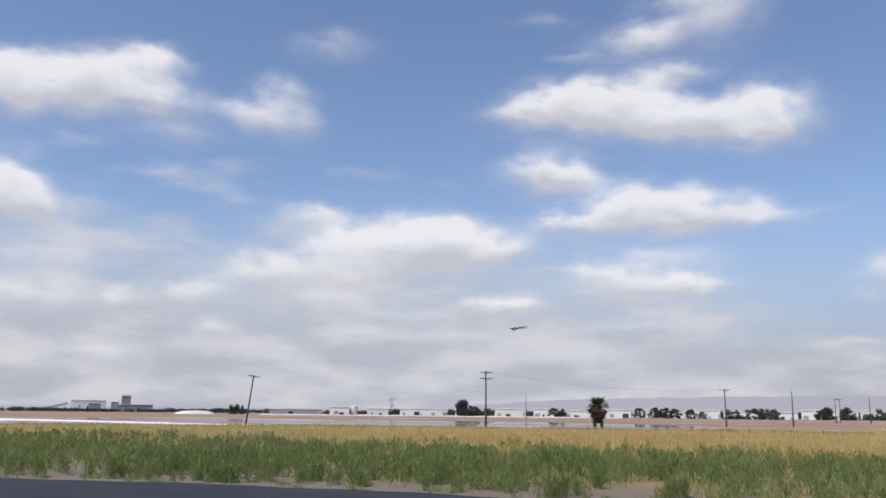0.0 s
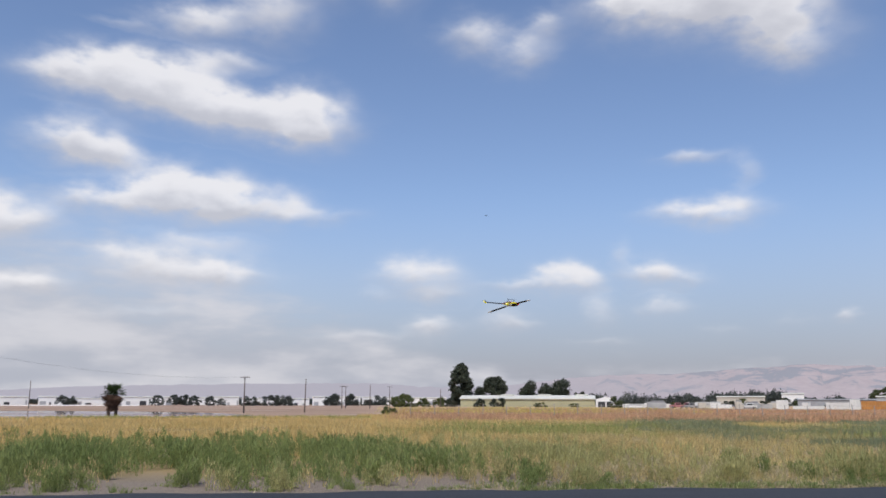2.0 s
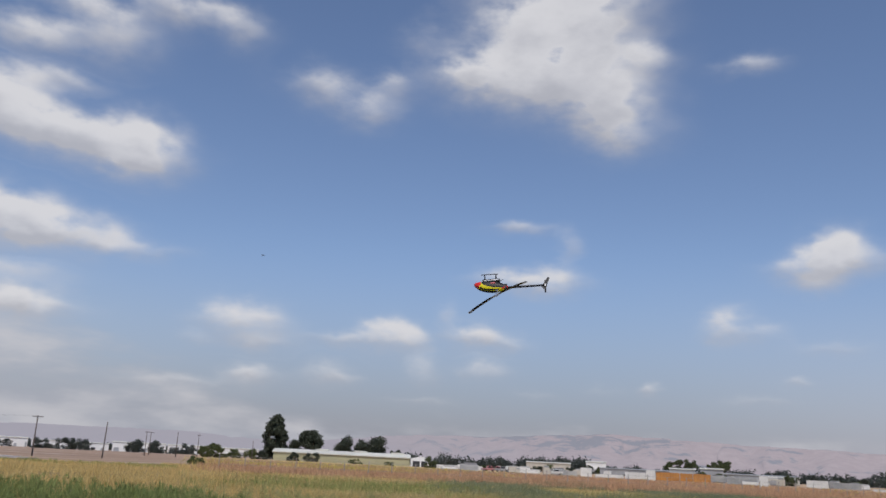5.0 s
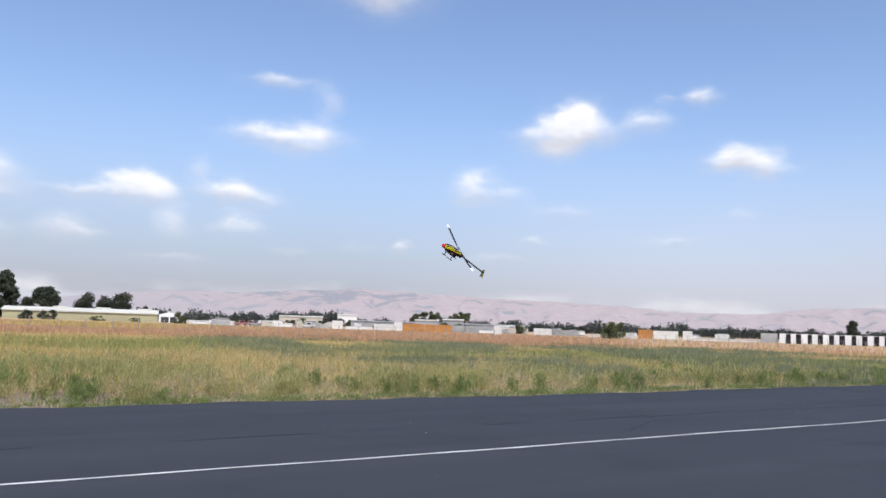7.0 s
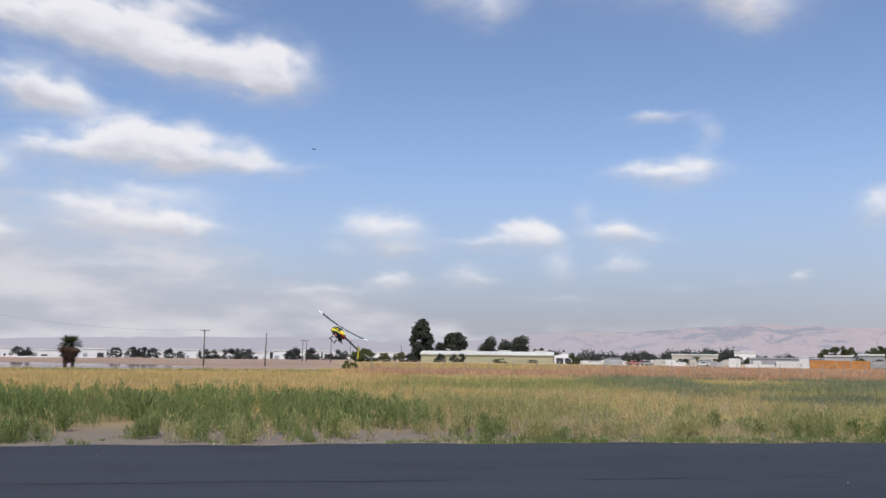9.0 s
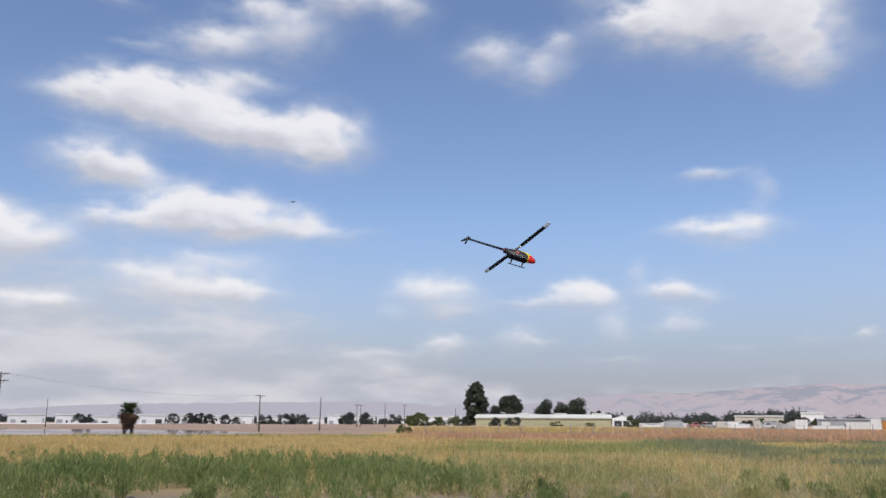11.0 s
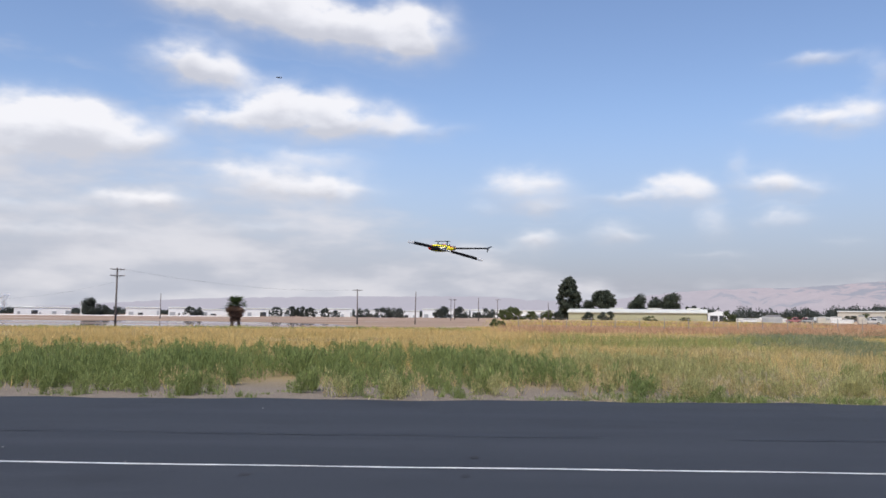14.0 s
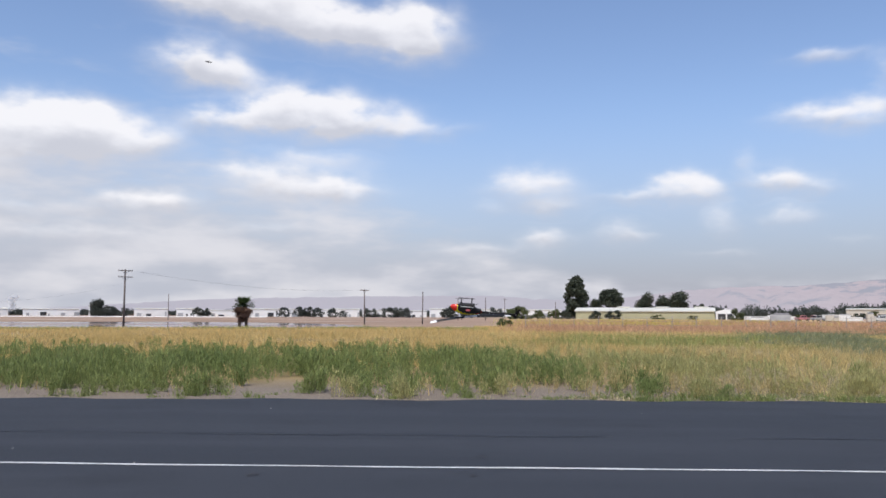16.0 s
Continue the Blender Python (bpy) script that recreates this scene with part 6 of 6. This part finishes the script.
    blades("green_grass_strip", rng, x, y, r, (0.15 + 0.6 * fbm(x, y, 3.0, 32)) * rng.uniform(0.5, 1.1, len(x)), 0.013, M_STRIP, "strip of green grass far back in the field", 0.25)

    # rusty weeds along the fence
    rng, x, y, r = scatter(380000, 6, 60.0, 235)
    azd = np.degrees(np.arctan2(x, y))
    dens = np.clip((azd - 1.5) / 5, 0, 1) * np.clip((50 - azd) / 10, 0.12, 1) * np.where(r > 110, 0.7, 1.0) * np.clip((r - 74 + 22 * (fbm(x, y, 12.0, 41) - 0.5)) / 8, 0, 1)
    k = rng.random(len(x)) < dens
    x, y, r = x[k], y[k], r[k]
    blades("rusty_weeds", rng, x, y, r, (0.25 + 0.7 * fbm(x, y, 4.0, 43)) * rng.uniform(0.5, 1.1, len(x)), 0.011 * np.minimum(1.0, 120 / r), M_RUST, "rust-coloured dry weeds along the wire fence", 0.3, "weeds")

    # yellow weeds behind the fence
    rng, x, y, r = scatter(90000, 61, 112.0, 260)
    azd = np.degrees(np.arctan2(x, y))
    k = rng.random(len(x)) < np.clip((azd - 1) / 5, 0, 1) * np.clip((24 - azd) / 6, 0.05, 1) * np.clip((fbm(x, y, 14.0, 63) - 0.36) * 5, 0, 1)
    x, y, r = x[k], y[k], r[k]
    blades("yellow_weeds", rng, x, y, r, (0.45 + 0.7 * fbm(x, y, 5.0, 64)) * rng.uniform(0.5, 1.1, len(x)), 0.011, M_YELLOW_WEED, "yellow flowering weeds behind the wire fence", 0.3, "weeds")

    # small tufts on the gravel verge
    rng = np.random.default_rng(9)
    n = 900
    cx = np.concatenate([rng.uniform(-24, 60, 300), rng.uniform(3, 45, 600)])
    cy = np.interp(cx, EDGE_X, EDGE_Y) + rng.gamma(1.4, 0.55, n) * np.where(cx > 3, 0.45, 1.0) + 0.1
    tx = np.repeat(cx, 60) + rng.normal(size=n * 60) * np.repeat(rng.uniform(0.03, 0.16, n), 60)
    ty = np.repeat(cy, 60) + rng.normal(size=n * 60) * 0.07
    th = np.repeat(rng.uniform(0.05, 0.20, n), 60) * rng.uniform(0.5, 1.1, n * 60)
    blades("verge_tufts", rng, tx, ty, np.hypot(tx, ty), th, 0.006, M_GREEN, "small weed tufts on the gravel verge", 0.5, "weeds")


build_field()


# ---- all that moves ----
def motions():
    rows = [
        (0, -22.19, 58.30, 7.92, 65.8, -1.7, 168.2), (0.1, -19.41, 58.26, 7.81, 79.6, -5.3, -155.5), (0.2, -16.60, 58.45, 7.74, 78.5, -0.6, 165.0),
        (0.3, -13.67, 58.46, 7.62, 83.7, 1.5, 149.4), (0.4, -10.85, 58.26, 7.58, 83.9, 2.3, 146.0), (0.5, -8.30, 57.82, 7.47, 89.4, 0.1, 163.1),
        (0.6, -5.60, 57.02, 7.25, 80.6, -12.1, -157.7), (0.7, -3.15, 56.25, 6.97, 85.5, -17.0, -153.8), (0.8, -0.71, 55.32, 6.80, 81.3, -23.3, -147.2),
        (0.85, 0.50, 54.98, 6.74, 101.4, -21.3, 170.2), (0.9, 1.71, 54.62, 6.67, 115.6, -6.3, 132.7), (1, 3.69, 53.51, 6.45, 128.3, -6.3, 128.1),
        (1.1, 5.40, 51.11, 6.11, 126.3, -3.3, 125.5), (1.2, 6.69, 48.69, 5.77, 130.6, -0.4, 116.8), (1.3, 7.67, 46.26, 5.45, 131.9, 2.5, 106.4),
        (1.4, 8.31, 43.86, 5.28, 132.6, 1.9, 99.3), (1.5, 8.56, 41.52, 5.12, 132.1, 3.1, 93.9), (1.6, 8.48, 39.05, 4.90, 124.5, 10.6, 70.9),
        (1.7, 8.12, 36.64, 4.77, 124.7, 11.5, 55.7), (1.8, 7.46, 34.26, 4.75, 126.7, 14.7, 37.9), (1.9, 6.61, 32.96, 5.03, 142.7, 10.1, 28.3),
        (2, 5.72, 31.47, 5.29, 120.7, 4.4, -2.6), (2.1, 4.90, 30.26, 5.56, 163.2, -0.9, -10.6), (2.2, 4.07, 29.46, 5.84, 154.4, -1.6, -19.8),
        (2.3, 3.41, 28.59, 6.18, 141.3, -5.4, -37.6), (2.4, 2.74, 27.78, 6.43, 116.6, -29.6, -56.2), (2.5, 2.30, 27.12, 6.67, 91.1, -75.6, -52.8),
        (2.6, 2.17, 26.94, 6.92, -70.6, -55.6, 125.8), (2.7, 1.97, 26.64, 7.01, -55.7, 0.2, 143.0), (2.8, 1.78, 26.18, 6.88, -33.7, 48.9, -179.6),
        (2.9, 1.56, 25.76, 6.55, 43.9, 61.8, -90.8), (3, 1.41, 25.41, 6.12, 55.5, 33.7, -37.3), (3.1, 1.31, 25.33, 5.75, 27.8, 4.7, -0.0),
        (3.2, 1.23, 25.15, 4.99, 23.5, -19.1, 4.8), (3.3, 1.05, 24.74, 4.03, 80.6, -32.2, -49.3), (3.35, 1.07, 24.72, 3.72, 64.1, -62.7, -0.6),
        (3.4, 1.10, 24.71, 3.40, -7.1, -59.6, 99.3), (3.45, 1.07, 23.95, 3.05, -17.9, -49.6, 114.2), (3.5, 1.02, 23.04, 2.70, -23.4, -38.6, 124.2), (3.55, 1.14, 22.8, 2.44, -33.3, -27.7, 170.1),
        (3.6, 1.25, 22.53, 2.24, -31.9, -14.0, -150.0), (3.7, 1.32, 21.50, 2.41, -15.4, -1.6, 179.6), (3.8, 1.43, 20.20, 2.77, -12.6, 1.3, 174.1),
        (3.9, 1.57, 18.93, 3.20, -3.8, -0.6, 169.9), (4, 1.71, 17.71, 3.61, 31.2, -1.9, 155.1), (4.1, 1.97, 17.16, 4.02, 70.5, -2.3, 156.9),
        (4.2, 2.23, 16.42, 4.45, 87.4, -4.3, 163.3), (4.3, 2.53, 15.67, 4.73, 113.1, -1.7, 164.0), (4.4, 2.94, 15.32, 5.08, 115.1, 0.0, 157.4),
        (4.5, 3.36, 14.98, 5.25, 116.0, -1.0, 143.7), (4.6, 3.71, 14.50, 5.23, 131.5, 2.3, 154.2), (4.7, 4.09, 14.06, 5.16, 144.5, 3.4, 153.8),
        (4.8, 4.54, 14.11, 5.10, 158.6, 2.0, 160.6), (4.9, 5.07, 14.20, 4.96, 173.9, 2.7, 156.6), (5, 5.59, 14.28, 4.72, -164.7, 4.6, 152.6),
        (5.1, 6.07, 14.14, 4.50, -155.7, 6.1, 151.1), (5.2, 6.45, 13.99, 4.63, -156.5, 9.8, 143.4), (5.55, 8.32, 14.45, 4.68, -134.8, 4.6, 147.6),
        (5.9, 9.87, 15.06, 4.47, -113.1, -3.9, 150.9), (6.25, 11.12, 15.82, 4.12, -91.6, -14.6, 152.6), (6.6, 12.10, 16.74, 3.80, -69.7, -25.7, 152.3),
        (6.95, 12.84, 17.79, 3.72, -46.6, -35.6, 149.6), (7.3, 13.43, 18.90, 4.12, -21.8, -43.3, 144.7), (7.4, 13.42, 18.64, 4.59, -29.8, -56.8, 153.4),
        (7.5, 13.36, 18.31, 5.02, -32.0, -72.9, 161.1), (7.6, 13.49, 18.22, 5.30, -69.9, -72.7, -158.9), (7.7, 13.56, 18.13, 5.52, 7.9, -84.6, 109.8),
        (7.8, 13.43, 18.06, 5.65, -100.5, -74.2, -139.8), (7.9, 12.83, 18.46, 5.70, -167.7, -88.3, -77.7), (8, 11.77, 19.01, 5.60, -119.5, -73.8, -132.9),
        (8.1, 10.19, 18.99, 5.27, -70.3, -82.4, -133.0), (8.2, 8.59, 19.09, 4.88, -69.5, -85.4, -116.7), (8.3, 6.91, 19.45, 4.49, 11.3, -81.8, -164.6),
        (8.4, 5.41, 19.81, 3.96, 47.8, -77.4, 157.4), (8.5, 4.17, 20.79, 3.51, 8.4, -64.3, 147.8), (8.6, 3.10, 20.11, 2.90, -26.3, -54.8, 178.1),
        (8.7, 1.88, 20.21, 2.45, -8.4, -22.9, 125.8), (9.05, 0.52, 19.30, 2.28, 1.6, -26.4, 117.6), (9.4, 1.44, 18.28, 2.64, 14.0, -16.8, 111.4),
        (9.75, 1.37, 17.35, 2.97, 24.1, -5.9, 110.6), (10.1, 1.49, 16.41, 3.37, 33.2, 5.6, 111.0), (10.45, 1.86, 15.50, 3.58, 42.2, 18.0, 112.4),
        (10.8, 2.47, 14.50, 4.27, 50.8, 28.8, 114.1), (10.9, 2.49, 14.76, 4.64, 26.6, 30.3, 75.5), (10.95, 2.54, 14.85, 4.68, -16.5, 38.1, 28.4),
        (11, 2.58, 14.93, 4.73, -50.7, 18.4, -10.8), (11.1, 2.67, 15.12, 4.72, -36.0, -20.8, -54.4), (11.15, 2.79, 15.38, 4.71, -56.2, -65.8, -78.8),
        (11.2, 2.91, 15.66, 4.65, 101.5, -65.4, 87.2), (11.3, 2.73, 15.68, 4.37, -28.5, -50.2, -171.1), (11.4, 2.28, 16.10, 3.83, -12.0, -37.8, 154.9),
        (11.5, 1.86, 16.35, 3.25, -19.3, -28.4, 152.3), (11.6, 1.56, 16.90, 2.68, 3.1, -20.7, 146.8), (11.7, 1.32, 17.47, 2.10, 6.4, -10.9, 127.6),
        (11.8, 1.27, 17.67, 1.47, -8.2, -4.7, -167.6), (11.9, 1.16, 18.20, 1.35, -7.6, -4.0, 163.7), (12, 1.10, 18.62, 1.73, -9.9, -2.5, 151.9),
        (12.1, 1.04, 18.59, 2.08, -2.0, -0.5, 175.8), (12.2, 0.94, 18.66, 2.50, 0.4, -0.7, 173.8), (12.3, 0.90, 18.78, 2.97, 14.8, -1.7, 169.3),
        (12.4, 0.82, 18.91, 3.28, 35.4, -5.3, 165.8), (12.5, 0.75, 18.98, 3.50, 58.4, -5.5, 158.8), (12.6, 0.64, 19.06, 3.61, 66.2, -4.9, 167.8),
        (12.8, 0.46, 19.06, 3.65, 84.5, -3.2, 178.5), (13, 0.29, 19.11, 3.39, 100.3, -1.3, -178.6), (13.2, 0.16, 18.76, 2.66, 129.0, -0.6, 179.0),
        (13.4, 0.01, 18.40, 1.79, 160.8, -0.0, 174.8), (13.5, -0.11, 18.12, 1.78, 174.1, -0.1, -172.6), (13.6, -0.16, 17.92, 1.92, -179.1, 0.0, -179.2),
        (13.8, -0.31, 17.98, 2.49, -145.3, -0.8, 178.4), (14, -0.46, 18.15, 3.02, -109.5, -0.0, 174.2), (14.2, -0.47, 17.90, 3.08, -73.8, -0.2, 162.1),
        (14.4, -0.51, 17.55, 2.64, -42.1, -4.5, 144.2), (14.5, -0.57, 17.16, 2.26, -38.6, -4.9, 162.1), (14.6, -0.58, 17.29, 1.75, -35.1, 0.4, -177.8),
        (14.8, -0.66, 17.61, 1.61, -15.9, -5.3, 152.0), (15, -0.63, 17.68, 2.00, -7.2, -6.4, 172.4), (15.1, -0.59, 17.73, 2.20, 9.8, -4.9, 173.6),
        (15.2, -0.53, 17.79, 2.41, 21.7, -4.3, 174.1), (15.3, -0.50, 17.85, 2.61, 35.3, -6.3, 175.0), (15.4, -0.45, 17.93, 2.69, 61.7, -5.8, 175.7),
        (15.5, -0.37, 18.08, 2.73, 80.6, -7.5, 167.8), (15.6, -0.30, 17.84, 2.63, 92.9, -6.9, 171.5), (15.7, -0.24, 17.66, 2.45, 108.6, -7.0, 173.6),
        (15.8, -0.17, 17.48, 2.22, 117.4, -5.6, 175.2), (15.9, -0.10, 17.31, 1.89, 124.4, -5.1, 177.1), (16, -0.05, 17.07, 1.57, 138.4, -4.4, 178.9),
    ]
    walk(helicopter, [(t, pose(x, y, z, rx, ry, rz)) for t, x, y, z, rx, ry, rz in rows])
    spin = [
        (0, -5.2), (0.1, -92.4), (0.2, -172.3), (0.3, -88.0), (0.4, -34.9), (0.5, 0.7), (0.6, 34.8), (0.7, 64.4),
        (0.8, 88.0), (0.85, 101.9), (0.9, 115.7), (1, 77.7), (1.1, 119.6), (1.2, 107.1), (1.3, 113.0), (1.4, 99.6),
        (1.5, 87.3), (1.6, 69.0), (1.7, 76.8), (1.8, 73.2), (1.9, 76.0), (2, 23.7), (2.1, -28.6), (2.2, -49.3),
        (2.3, -70.6), (2.4, -82.9), (2.5, -106.2), (2.6, -125.0), (2.7, -126.3), (2.8, -123.7), (2.9, -128.7), (3, -91.2),
        (3.1, -63.4), (3.2, 25.6), (3.3, 105.3), (3.35, 100.0), (3.4, 94.8), (3.45, 135.0), (3.5, 176.0), (3.55, 204.0),
        (3.6, 231.9), (3.7, 162.0), (3.8, 100.0), (3.9, 28.6), (4, 33.0), (4.1, 81.1), (4.2, 131.0), (4.3, 163.8),
        (4.4, 159.0), (4.5, 110.5), (4.6, 58.5), (4.7, 143.0), (4.8, 221.7), (4.9, 275.2), (5, 223.5), (5.1, 277.2),
        (5.2, 302.3), (5.55, 342.3), (5.9, 382.3), (6.25, 422.3), (6.6, 462.3), (6.95, 502.3), (7.3, 498.2), (7.4, 514.4),
        (7.5, 603.0), (7.6, 646.3), (7.7, 612.6), (7.8, 682.6), (7.9, 699.2), (8, 705.4), (8.1, 620.1), (8.2, 686.9),
        (8.3, 724.3), (8.4, 721.7), (8.5, 642.8), (8.6, 730.2), (8.7, 706.3), (9.05, 745.9), (9.4, 785.9), (9.75, 825.9),
        (10.1, 865.9), (10.45, 905.9), (10.8, 976.3), (10.9, 900.1), (10.95, 873.0), (11, 843.7), (11.1, 815.6), (11.15, 872.2),
        (11.2, 928.8), (11.3, 979.0), (11.4, 1026.7), (11.5, 1053.1), (11.6, 997.8), (11.7, 1048.2), (11.8, 1123.7), (11.9, 1103.6),
        (12, 1099.7), (12.1, 1166.6), (12.2, 1165.5), (12.3, 1129.5), (12.4, 1213.9), (12.5, 1172.9), (12.6, 1252.7), (12.8, 1182.8),
        (13, 1251.0), (13.2, 1311.5), (13.4, 1226.1), (13.5, 1170.0), (13.6, 1151.6), (13.8, 1131.2), (14, 1065.1), (14.2, 1129.3),
        (14.4, 1107.9), (14.5, 1171.0), (14.6, 1178.1), (14.8, 1265.1), (15, 1294.3), (15.1, 1363.7), (15.2, 1327.6), (15.3, 1282.5),
        (15.4, 1212.4), (15.5, 1131.3), (15.6, 1206.0), (15.7, 1269.1), (15.8, 1324.5), (15.9, 1361.7), (16, 1425.8),
    ]
    cruise = []
    for t, az, el, d in ((0.0, 11.5, 12.6, 2300), (4.0, 6.1, 13.0, 1900), (8.5, 0.3, 13.9, 1450), (11.0, -5.89, 14.68, 1280), (12.5, -9.6, 15.2, 1200), (14.5, -14.31, 15.96, 1120), (16.0, -18.23, 16.48, 1060)):
        p = polar(az, d * cos(radians(el)), EYE + d * sin(radians(el)))
        cruise.append((t, pose(p.x, p.y, p.z, -8, 0, 215 - az)))
    walk(light_airplane, cruise)
    walk(main_rotor, [(t, pose(0, 0, 0, 0, 0, a)) for t, a in spin])


motions()
